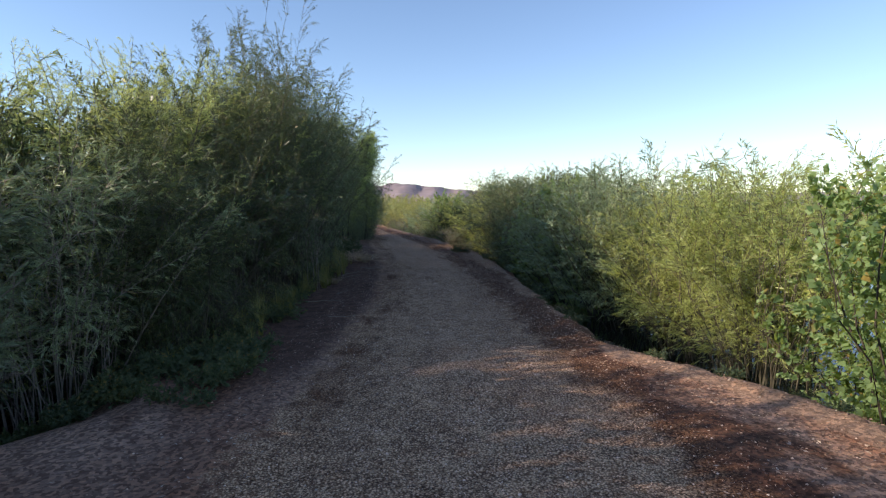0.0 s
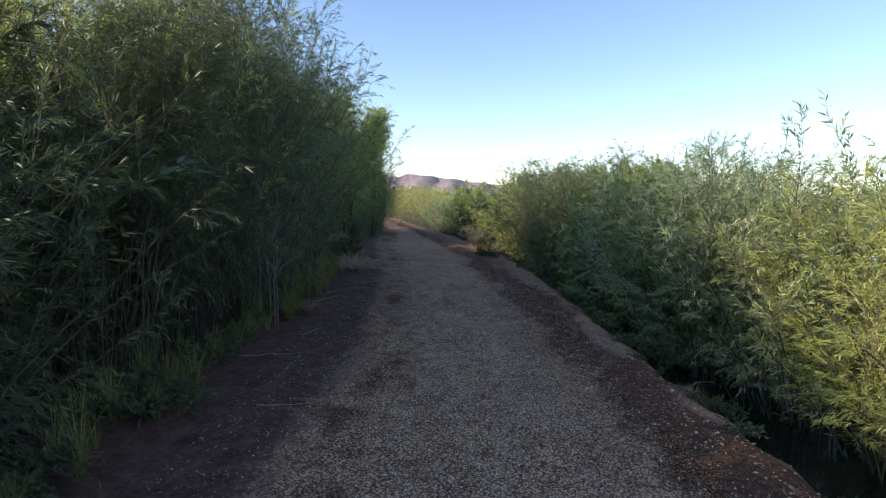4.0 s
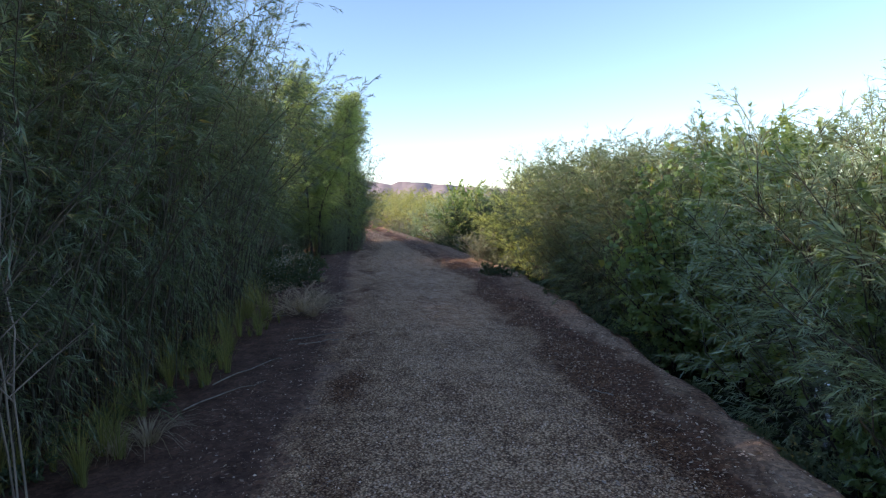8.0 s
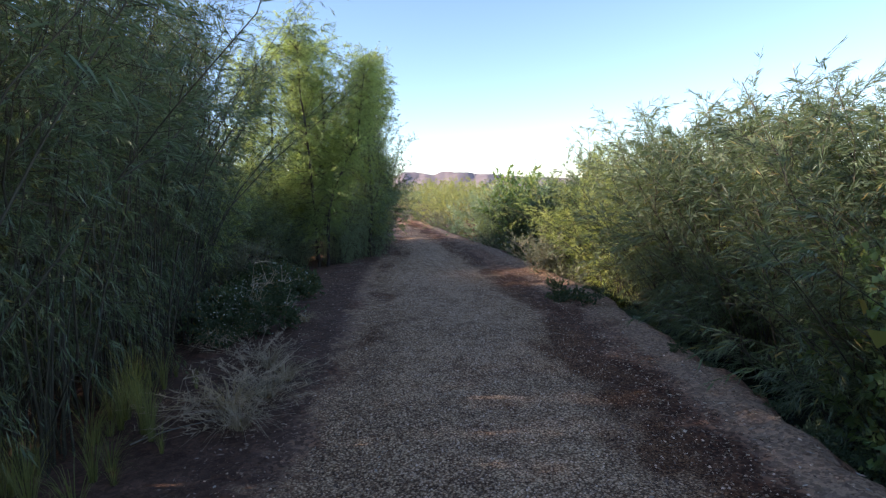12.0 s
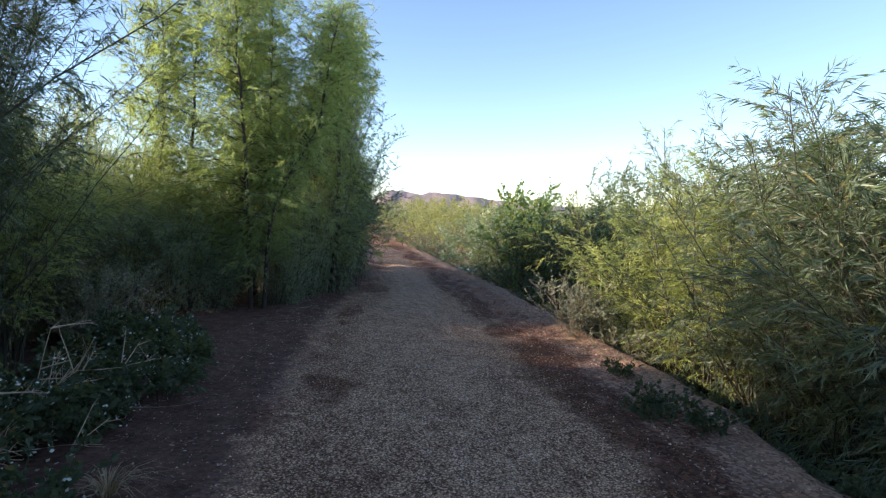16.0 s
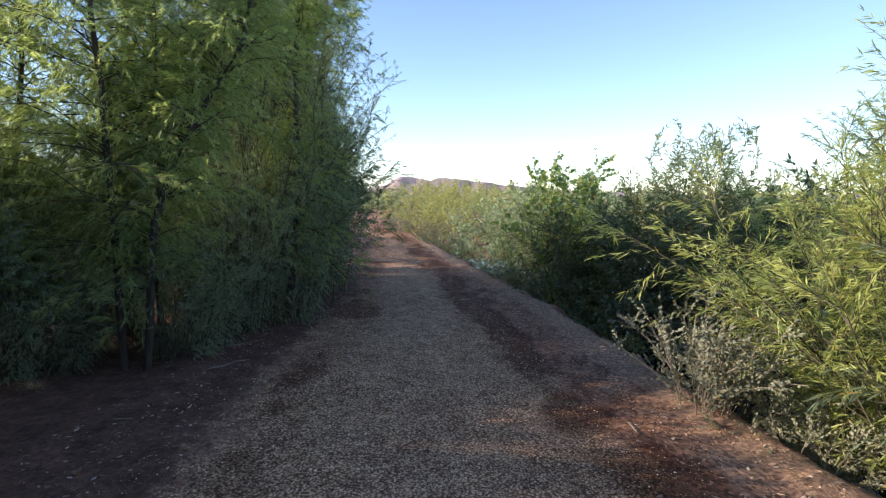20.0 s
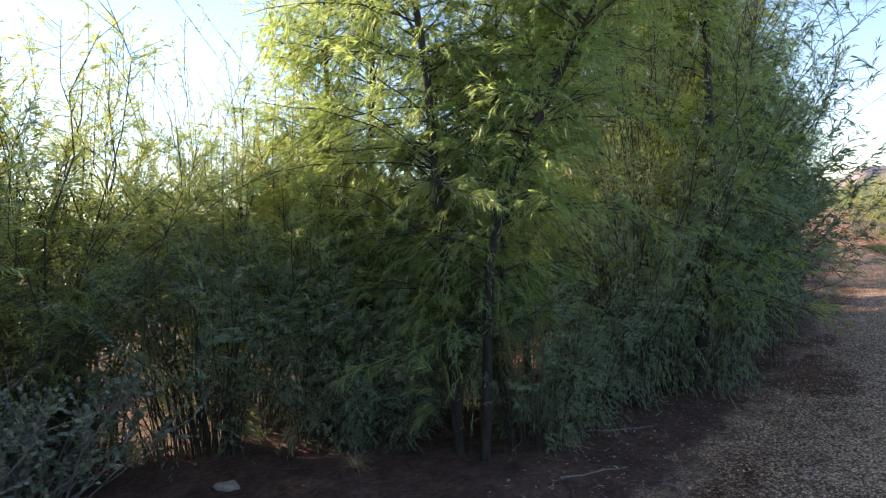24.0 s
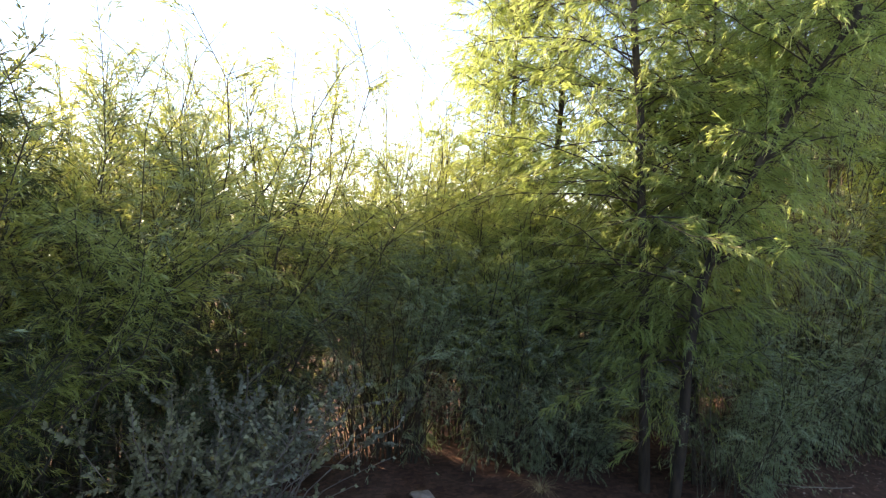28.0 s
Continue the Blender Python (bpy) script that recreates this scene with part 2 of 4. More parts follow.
ROAD_R = (4, 4, 4, 3.8, 3.1, 1.95, 1.72, 1.62, 1.57, 1.45, 1.1, 0.5, -0.5, -1.6, -3.2, -6.3, -11.4, -24)
STRIP_Y = (-30, 0, 5, 10.5, 14.5, 18, 19.2, 23.3, 25, 30, 40, 54)
STRIP_L = (-2.0, -1.6, -1.2, -1.15, -1.45, -1.85, -2.1, -2.8, -3.0, -3.4, -5.2, -8.2)
STRIP_R = (2.0, 1.95, 1.75, 1.15, 0.95, 0.5, 0.35, -0.25, -0.6, -1.8, -4.0, -7.6)
POND = -0.75


def smooth(a, b, v):
    k = np.clip((v - a) / (b - a), 0, 1)
    return k * k * (3 - 2 * k)


def waves(x, y, seed, size):
    """Soft uneven relief from a few crossing waves, -1 to 1."""
    r = np.random.RandomState(seed)
    total = 0
    for k in range(7):
        a, f, p = r.uniform(0, 6.28), r.uniform(0.6, 1.9) / size, r.uniform(0, 6.28)
        total = total + np.sin(6.28 * f * (x * np.cos(a) + y * np.sin(a)) + p)
    return total / 4.0


def land(x, y):
    """Height of the ground."""
    x, y = np.asarray(x, float), np.asarray(y, float)
    l, r = np.interp(y, ROAD_Y, ROAD_L), np.interp(y, ROAD_Y, ROAD_R)
    mid = (l + r) / 2
    inside = np.clip(x, l, r)
    cross = 0.05 * smooth(12, 20, y) * (1 - smooth(30, 45, y))
    z = -cross * (inside - mid) + 0.018 * waves(x, y, 3, 1.6) + 0.008 * waves(x, y, 4, 0.5)
    # wheel tracks lie a little lower than the crown
    sl, sr = np.interp(y, STRIP_Y, STRIP_L), np.interp(y, STRIP_Y, STRIP_R)
    for k in (0.12, 0.88):
        z -= 0.022 * np.exp(-((x - (sl + k * (sr - sl))) / 0.28) ** 2)
    # a low windrow along the right shoulder, then the bank down to the pond
    z += (0.03 + 0.012 * waves(x, y, 13, 0.6)) * np.exp(-((x - (r - 0.18)) / 0.16) ** 2)
    d = x - r + 0.10 * waves(x, y, 8, 1.1) + 0.03 * waves(x, y, 12, 0.45)
    deep_r = 1.5 - 1.25 * smooth(40, 48, y)
    z -= deep_r * smooth(-0.05, 1.15, d) * (1 - smooth(34, 46, d))
    d = l - x + 0.15 * waves(x, y, 9, 1.3)
    deep_l = 1.45 - 1.30 * smooth(14, 20, y + 2.2 * waves(x, y, 14, 7.0))
    z -= deep_l * smooth(0.6, 3.6, d) * (1 - smooth(34, 46, d))
    return z


def mesh_from(name, verts, faces, mat, flat=True):
    """A mesh from arrays; faces is one (n, 3) or (n, 4) array."""
    me = bpy.data.meshes.new(name)
    n, k = faces.shape
    me.vertices.add(len(verts))
    me.vertices.foreach_set("co", np.ascontiguousarray(verts, dtype=np.float32).ravel())
    me.loops.add(n * k)
    me.loops.foreach_set("vertex_index", np.ascontiguousarray(faces, dtype=np.int32).ravel())
    me.polygons.add(n)
    me.polygons.foreach_set("loop_start", np.arange(0, n * k, k, dtype=np.int32))
    me.update(calc_edges=True)
    me.materials.append(mat)
    if not flat:
        me.polygons.foreach_set("use_smooth", np.ones(n, dtype=bool))
    return me


def axis(lo, hi, step, far, grow=1.28):
    v = list(np.arange(lo, hi + 1e-6, step))
    s = step
    while v[-1] < far[1]:
        s *= grow
        v.append(v[-1] + s)
    s = step
    while v[0] > far[0]:
        s *= grow
        v.insert(0, v[0] - s)
    return np.array(v)


def build_ground():
    xs, ys = axis(-6, 5, 0.10, (-3600, 3600)), axis(-1, 40, 0.16, (-3600, 3900))
    gx, gy = np.meshgrid(xs, ys)
    x, y = gx.ravel(), gy.ravel()
    v = np.stack([x, y, land(x, y)], 1)
    nx, ny = len(xs), len(ys)
    i = (np.arange(ny - 1)[:, None] * nx + np.arange(nx - 1)[None, :]).ravel()
    me = mesh_from("ground", v, np.stack([i, i + 1, i + nx + 1, i + nx], 1), GROUND, False)
    sl, sr = np.interp(y, STRIP_Y, STRIP_L), np.interp(y, STRIP_Y, STRIP_R)
    gravel = smooth(-0.45, 0.35, x - sl) * smooth(-0.45, 0.35, sr - x)
    worn = 0.0 * x
    for k, strong, wide in ((0.08, 0.45, 0.35), (1.03, 0.80, 0.46)):
        worn = worn + strong * np.exp(-((x - (sl + k * (sr - sl))) / wide) ** 2)
    humus = smooth(0.0, 0.7, sl + 0.25 - x) * smooth(-12, -4, x) * (0.35 + 0.65 * smooth(4.5, 7, y)) + 0.5 * smooth(0.25, 1.0, x - np.interp(y, ROAD_Y, ROAD_R))
    crest = np.exp(-((x - (np.interp(y, ROAD_Y, ROAD_R) - 0.22)) / 0.26) ** 2)
    for key, data in (("gravel", gravel), ("worn", worn), ("humus", humus), ("crest", crest)):
        me.attributes.new(key, "FLOAT", "POINT").data.foreach_set("value", data.astype(np.float32))
    return tagged(new("ground", me), "dirt and gravel track on a dyke with bare soil shoulders", "ground", kind="structure")


build_ground()
wv = np.array([(-44, -44, POND), (44, -44, POND), (44, 47, POND), (-44, 47, POND)], float)
tagged(new("water", mesh_from("water", wv, np.array([[0, 1, 2, 3]]), WATER)), "still dark pond water beside the dyke", "water", kind="structure")


# ---- plants ----
def rnd_dirs(r, n, up_lo, up_hi):
    a, u = r.uniform(0, 2 * np.pi, n), r.uniform(up_lo, up_hi, n)
    c = np.sqrt(np.clip(1 - u * u, 0, 1))
    return np.stack([c * np.cos(a), c * np.sin(a), u], 1)


def unit(v):
    return v / np.maximum(np.linalg.norm(v, axis=-1, keepdims=True), 1e-9)


def tubes(paths, radii, sides):
    """Tapered tubes: paths (n, k, 3), radii (n, k). Returns vertices and quads."""
    n, k, _ = paths.shape
    tan = unit(np.gradient(paths, axis=1))
    ref = np.where(np.abs(tan[..., 2:3]) > 0.9, np.array([1.0, 0, 0]), np.array([0, 0, 1.0]))
    u = unit(np.cross(tan, ref))
    w = np.cross(tan, u)
    a = np.arange(sides) * 2 * np.pi / sides
    ring = u[:, :, None, :] * np.cos(a)[None, None, :, None] + w[:, :, None, :] * np.sin(a)[None, None, :, None]
    v = paths[:, :, None, :] + ring * radii[:, :, None, None]
    idx = np.arange(n * k * sides).reshape(n, k, sides)
    a0, b0 = idx[:, :-1, :], idx[:, 1:, :]
    f = np.stack([a0, np.roll(a0, -1, 2), np.roll(b0, -1, 2), b0], -1).reshape(-1, 4)
    return v.reshape(-1, 3), f


def joined(parts):
    vs, fs, o = [], [], 0
    for v, f in parts:
        vs.append(v)
        fs.append(f + o)
        o += len(v)
    return np.concatenate(vs), np.concatenate(fs)


def blades(r, base, along, length, width, sag=0.0):
    """Narrow leaves, each one long lance-shaped face, widest a third of the way up."""
    n = len(base)
    side = unit(np.cross(along, unit(r.normal(size=(n, 3)))))
    L, W = length[:, None], width[:, None]
    down = np.array([0, 0, 1.0]) * L * sag
    belly = base + along * L * 0.38 - down * 0.3
    v = np.stack([base, belly + side * W * 0.5, base + along * L - down, belly - side * W * 0.5], 1).reshape(-1, 3)
    return v, np.arange(4 * n).reshape(-1, 4)


def ribbons(r, t, wide):
    """Fine twigs as slim tapering strips."""
    a, b = t[:, 0], t[:, -1]
    side = unit(np.cross(unit(b - a), unit(r.normal(size=a.shape)))) * wide
    v = np.stack([a - side, a + side, b + side * 0.4, b - side * 0.4], 1).reshape(-1, 3)
    return v, np.arange(len(v)).reshape(-1, 4)


def broad(r, base, along, size):
    """Broad pointed leaves, heart-shaped at the stalk, of four triangles."""
    n = len(base)
    side = unit(np.cross(along, unit(r.normal(size=(n, 3)))))
    nrm = np.cross(side, along)
    S = size[:, None]
    c = base + along * S * 0.35
    a = base + along * S * 0.28 + side * S * 0.52 + nrm * S * 0.12
    b = base + along * S * 0.28 - side * S * 0.52 + nrm * S * 0.12
    k = base + along * S * 0.02
    tip = base + along * S * 1.05
    v = np.stack([k, a, tip, b, c], 1).reshape(-1, 3)
    i = np.arange(n)[:, None] * 5
    f = np.concatenate([i + np.array(q) for q in ((0, 1, 4), (1, 2, 4), (2, 3, 4), (3, 0, 4))], 1).reshape(-1, 3)
    return v, f


def stems(r, n, h, spread, lean, bend=0.25, steps=8, low=0.55):
    """Wands that rise from one root and arch outward: (n, steps, 3)."""
    a = r.uniform(0, 2 * np.pi, n)
    out = np.stack([np.cos(a), np.sin(a), 0 * a], 1)
    root = out * (r.uniform(0, 1, n) ** 0.6 * spread * 0.35)[:, None]
    reach = (r.uniform(0.15, 1.0, n) * lean)[:, None, None]
    top = (h * r.uniform(low, 1.0, n) * (1 - 0.34 * (reach[:, 0, 0] / max(lean, 0.01)) ** 2))[:, None]
    s = np.linspace(0, 1, steps)[None, :]
    wob = np.cumsum(r.normal(size=(n, steps, 3)) * 0.085 * h / steps * 3, axis=1) * np.array([1, 1, 0.3])
    p = root[:, None, :] + out[:, None, :] * reach * (s ** 1.5)[..., None] + wob * s[..., None]
    p[:, :, 2] += top * (s - bend * 0.35 * s ** 3)
    return p


def along_paths(p, which, s):
    """Points and tangents on the paths p at the fractions s."""
    k = p.shape[1] - 1
    f = np.clip(s * k, 0, k - 1e-6)
    i = f.astype(int)
    w = (f - i)[:, None]
    a, b = p[which, i], p[which, i + 1]
    return a * (1 - w) + b * w, unit(b - a)


def sprays(r, p, per, s_lo, s_hi, length, droop, up=0.3):
    """Side twigs on the wands, gathered in tufts that fan out together: (n, 4, 3)."""
    n = p.shape[0] * per
    which = np.repeat(np.arange(p.shape[0]), per)
    tufts = max(5, per // 4)
    pick = r.randint(0, tufts, n)
    at = s_lo + (s_hi - s_lo) * (np.arange(tufts)[None, :] + r.uniform(0.1, 1, (p.shape[0], tufts))) / tufts
    fan = rnd_dirs(r, p.shape[0] * tufts, -0.25, 0.6).reshape(p.shape[0], tufts, 3)
    s = np.clip(at[which, pick] + r.normal(size=n) * 0.035, s_lo, s_hi)
    base, tan = along_paths(p, which, s)
    side = unit(fan[which, pick] + 0.45 * r.normal(size=(n, 3)))
    d = unit(side + tan * r.uniform(0.2, 0.9, n)[:, None] + np.array([0, 0, up]))
    ln = length * r.uniform(0.45, 1.3, n) * (1.15 - 0.5 * s)
    q = np.linspace(0, 1, 4)[None, :, None]
    t = base[:, None, :] + d[:, None, :] * ln[:, None, None] * q
    t[:, :, 2] -= droop * (q[..., 0] ** 2) * ln[:, None] * (1.25 - s)[:, None]
    return t


def leafy(r, t, per, ln, wd, spread=0.55, s_lo=0.12, s_hi=1.0):
    """Leaves along twigs, swept forward so that each twig reads as a plume."""
    n = t.shape[0] * per
    which = np.repeat(np.arange(t.shape[0]), per)
    s = s_lo + (s_hi - s_lo) * r.uniform(0, 1, n) ** 0.75
    base, tan = along_paths(t, which, s)
    side = unit(np.cross(tan, unit(r.normal(size=(n, 3)))))
    d = unit(tan + side * spread * r.uniform(0.35, 1.45, n)[:, None] - np.array([0, 0, 0.22]))
    return base, d, ln * r.uniform(0.6, 1.2, n) * (1.1 - 0.35 * s), wd * r.uniform(0.75, 1.25, n)


def clumped(r, t, size, keep):
    """Leaves out the twigs that stand in the hollows between a crown's clumps."""
    p = t[:, 1]
    total = 0
    for k in range(6):
        d = unit(r.normal(size=3)) * r.uniform(0.6, 1.5) * 6.28 / size
        total = total + np.sin(p @ d + r.uniform(0, 6.28))
    return t[(total + 0.5 * r.normal(size=len(t)) > np.quantile(total, 1 - keep)) | (p[:, 2] > np.quantile(p[:, 2], 0.82))]


def taper(p, r0, r1):
    return np.linspace(r0, r1, p.shape[1])[None, :] * np.ones((p.shape[0], 1))


def shrub_meshes(name, seed, h, spread, lean, count, per, leaves, ln, wd, mat, wood=TWIG, s_lo=0.12, droop=0.5, tips=0, low=0.68, broadleaf=False, twig_len=0.55, r0=0.008, steps=8, sides=4):
    """Wood and crown of one many-stemmed shrub."""
    r = np.random.RandomState(seed)
    p = stems(r, count, h, spread, lean, low=low, steps=steps)
    t = sprays(r, p, per, s_lo, 0.98, twig_len, droop)
    if count > 20:
        t = clumped(r, t, 1.1, 0.72)
    wood_parts = [tubes(p, taper(p, r0, 0.002) * r.uniform(0.6, 1.2, (count, 1)), sides), ribbons(r, t, 0.0020)]
    groups = [leafy(r, t, leaves, ln, wd)]
    if not broadleaf:
        # every wand ends in a feathery shoot
        groups.append(leafy(r, p, int(14 * h), ln, wd, 0.75, 0.62, 1.0))
    if tips:
        q = stems(r, tips, h * 1.0, spread * 1.6, lean * 0.45, bend=0.15, low=0.90)
        w = sprays(r, q, max(22, per * 2 // 3), 0.55, 1.0, twig_len * 0.5, droop * 0.3, 0.9)
        wood_parts += [tubes(q, taper(q, r0 * 0.7, 0.0015), 4), ribbons(r, w, 0.0015)]
        groups.append(leafy(r, w, max(6, int(leaves * 0.6)), ln * 0.85, wd * 0.9, 0.6))
        groups.append(leafy(r, q, int(16 * h), ln * 0.9, wd, 0.7, 0.55, 1.0))
    base, d, L, W = (np.concatenate([g[k] for g in groups]) for k in range(4))
    if broadleaf:
        v, f = broad(r, base, unit(d - np.array([0, 0, 0.5])), L)
    else:
        v, f = blades(r, base, d, L, W, sag=0.12)
    wv_, wf_ = joined(wood_parts)
    return mesh_from(name + "_wood", wv_, wf_, wood, False), mesh_from(name + "_crown", v, f, mat)


def plant(name, pieces, x, y, label, category, group="", scale=1.0, tall=1.0, turn=None, sink=0.05, z=None, lean=(0, 0)):
    """One plant: an Empty at its root with its parts under it."""
    root = new(name)
    if turn is None:
        turn = (x * 131.7 + y * 57.3) % 360
    base = float(land(x, y)) if z is None else z
    root.matrix_world = pose(x, y, base - sink, lean[0], lean[1], turn) @ Matrix.Diagonal((scale, scale, scale * tall, 1))
    root.empty_display_size = 0.2
    for part_name, me in pieces:
        ob = new(part_name, me)
        ob.parent = root
    return tagged(root, label, category, group)

# wood and crown of each kind, built once and shared by its plants
KINDS = {
    "willow_a": shrub_meshes("willow_a", 11, 3.0, 1.0, 1.20, 46, 38, 18, 0.076, 0.0062, WILLOW, tips=6, droop=0.50, s_lo=0.37, low=0.84, twig_len=0.44),
    "willow_b": shrub_meshes("willow_b", 12, 3.0, 1.2, 1.30, 46, 37, 18, 0.084, 0.0070, WILLOW, tips=6, droop=0.85, s_lo=0.06, twig_len=0.44),
    "willow_c": shrub_meshes("willow_c", 13, 3.0, 0.9, 1.10, 46, 38, 18, 0.076, 0.0062, WILLOW, tips=6, droop=0.55, s_lo=0.34, low=0.84, twig_len=0.42),
    # sunlit bushes: part of the sun's brightness is in the leaf colour
    "willow_pale": shrub_meshes("willow_pale", 14, 3.0, 1.0, 1.05, 54, 38, 19, 0.070, 0.0056, WILLOW_SUNLIT, tips=6, droop=0.55, s_lo=0.22, low=0.84, twig_len=0.44),
    "willow_raised": shrub_meshes("raised_willow", 30, 3.0, 0.9, 1.10, 66, 38, 19, 0.070, 0.0056, WILLOW_SUNLIT, tips=6, droop=0.40, s_lo=0.36, low=0.84, twig_len=0.44),
    "willow_stilted": shrub_meshes("stilted_willow", 33, 3.0, 1.1, 1.10, 58, 36, 18, 0.076, 0.0062, WILLOW, tips=6, droop=0.55, s_lo=0.34, low=0.80, twig_len=0.44, wood=DEADWOOD),
    # bank bushes in the hedge's shadow, which the leaf colour deepens
    "willow_d": shrub_meshes("willow_d", 32, 3.0, 1.0, 1.25, 52, 40, 18, 0.090, 0.0066, WILLOW_HALF_SHADED, tips=6, droop=0.8, s_lo=0.18, low=0.80, twig_len=0.46),
    # hedge willows; shade on their faces is set by the darkened leaf colours
    "tall_a": shrub_meshes("tall_willow_a", 21, 4.4, 1.2, 1.10, 70, 46, 18, 0.082, 0.0062, WILLOW_SHADED, tips=5, droop=0.85, r0=0.009, s_lo=0.22, low=0.72, twig_len=0.50),
    "tall_b": shrub_meshes("tall_willow_b", 22, 4.4, 1.3, 1.15, 70, 46, 18, 0.082, 0.0062, WILLOW_HALF_SHADED, tips=5, droop=0.9, r0=0.009, s_lo=0.18, low=0.70, twig_len=0.50),
    "willow_thin": shrub_meshes("willow_thin", 15, 3.4, 0.7, 0.60, 12, 24, 16, 0.066, 0.0052, WILLOW_SUNLIT, tips=8, s_lo=0.25, twig_len=0.34),
    "tree_bush": shrub_meshes("tree_bush", 28, 4.4, 0.9, 1.30, 42, 42, 20, 0.074, 0.0066, WILLOW, tips=6, droop=0.8, r0=0.008, s_lo=0.03, low=0.5, twig_len=0.50, wood=BARK),
    # low hedge willow, its shade likewise put into the leaf colour
    "dark_a": shrub_meshes("shaded_willow_a", 29, 3.0, 1.1, 1.25, 52, 40, 18, 0.080, 0.0062, WILLOW_SHADED, tips=5, droop=0.85, s_lo=0.12, low=0.66, twig_len=0.46),
    # hedge tops that catch the sun, lightened by the sunlit leaf copy
    "tall_pale": shrub_meshes("tall_pale_willow", 34, 4.4, 1.2, 1.15, 64, 42, 18, 0.076, 0.0060, WILLOW_SUNLIT, tips=5, droop=0.6, s_lo=0.32, low=0.78, twig_len=0.46, r0=0.009),
    # second-row kind: the hedge's inner shade is put into its wide dark leaves
    "mid_dark": shrub_meshes("mid_shaded_willow", 24, 3.0, 1.1, 1.05, 34, 26, 9, 0.100, 0.0200, WILLOW_SHADED, tips=2),
    "mid": shrub_meshes("mid_willow", 25, 3.0, 1.1, 1.25, 36, 24, 10, 0.115, 0.0150, WILLOW, tips=4),
    "mid_green": shrub_meshes("mid_green_willow", 31, 3.0, 1.1, 1.25, 36, 24, 10, 0.115, 0.0150, WILLOW_HALF_SHADED, tips=4),
    "mid_pale": shrub_meshes("mid_pale_willow", 26, 3.0, 1.1, 1.25, 36, 24, 10, 0.115, 0.0150, WILLOW_SUNLIT, tips=4, s_lo=0.25),
    # tall second-row kind, in the same shade-darkened leaf
    "mid_tall": shrub_meshes("mid_tall_willow", 27, 4.4, 1.2, 1.10, 40, 28, 11, 0.105, 0.0150, WILLOW_SHADED, tips=4, r0=0.018),
    "back": shrub_meshes("back_willow", 16, 3.0, 1.3, 1.50, 26, 18, 14, 0.10, 0.022, WILLOW, tips=3, s_lo=0.3),
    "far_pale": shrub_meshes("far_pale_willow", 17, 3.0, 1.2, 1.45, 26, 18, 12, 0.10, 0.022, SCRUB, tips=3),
    "cottonwood": shrub_meshes("cottonwood", 18, 3.0, 0.7, 0.90, 18, 32, 13, 0.068, 0.0, COTTONWOOD, wood=BARK, broadleaf=True, twig_len=0.55, droop=0.1, low=0.75, r0=0.014),
    "saltbush": shrub_meshes("saltbush", 19, 0.85, 0.5, 0.6, 34, 18, 16, 0.030, 0.016, SALTBUSH, wood=DEADWOOD, s_lo=0.1, droop=0.1, twig_len=0.2, low=0.45, r0=0.004),
    "weed": shrub_meshes("weed", 20, 0.26, 0.25, 0.26, 14, 8, 9, 0.036, 0.020, WEED, wood=WEED, s_lo=0.1, droop=0.2, twig_len=0.10, low=0.4, r0=0.002, steps=4, sides=3),
}
NATIVE = {"tall_a": 4.15, "tall_pale": 4.15, "tall_b": 4.15, "mid_tall": 4.15, "tree_bush": 4.15, "willow_thin": 3.6}
GREEN = "dense green narrow-leaved willow shrub beside the track"
PALE = "yellow-green sunlit willow shrub with drooping leaves"
THIN = "thin sparse willow shrub with bare upper wands"


def willow(kind, x, y, top, width=1.0, label="green narrow-leaved willow shrub on the bank", group="willows along the dyke", **kw):
    # plants of the second row and past the tree are of a plainer build
    if (x < -4.55 and not (19.5 < y < 26.5 and x > -7.2)) or x > 4.45 or y > 28:
        kind = {"willow_a": "mid", "willow_b": "mid", "willow_c": "mid", "willow_d": "mid_green", "willow_pale": "mid_pale", "willow_raised": "mid_pale", "tall_a": "mid_tall", "tall_b": "mid_tall", "dark_a": "mid_dark"}.get(kind, kind)
    if kind == "mid" and y > 28:
        kind = "mid_green"
    base = float(land(x, y))
    h = NATIVE.get(kind, 2.8)
    s = (top - base) / h
    wood, crown = KINDS[kind]
    return plant("willow_shrub", (("wood", wood), ("crown", crown)), x, y, label, "shrub", group, scale=s * width, tall=1 / width, **kw)


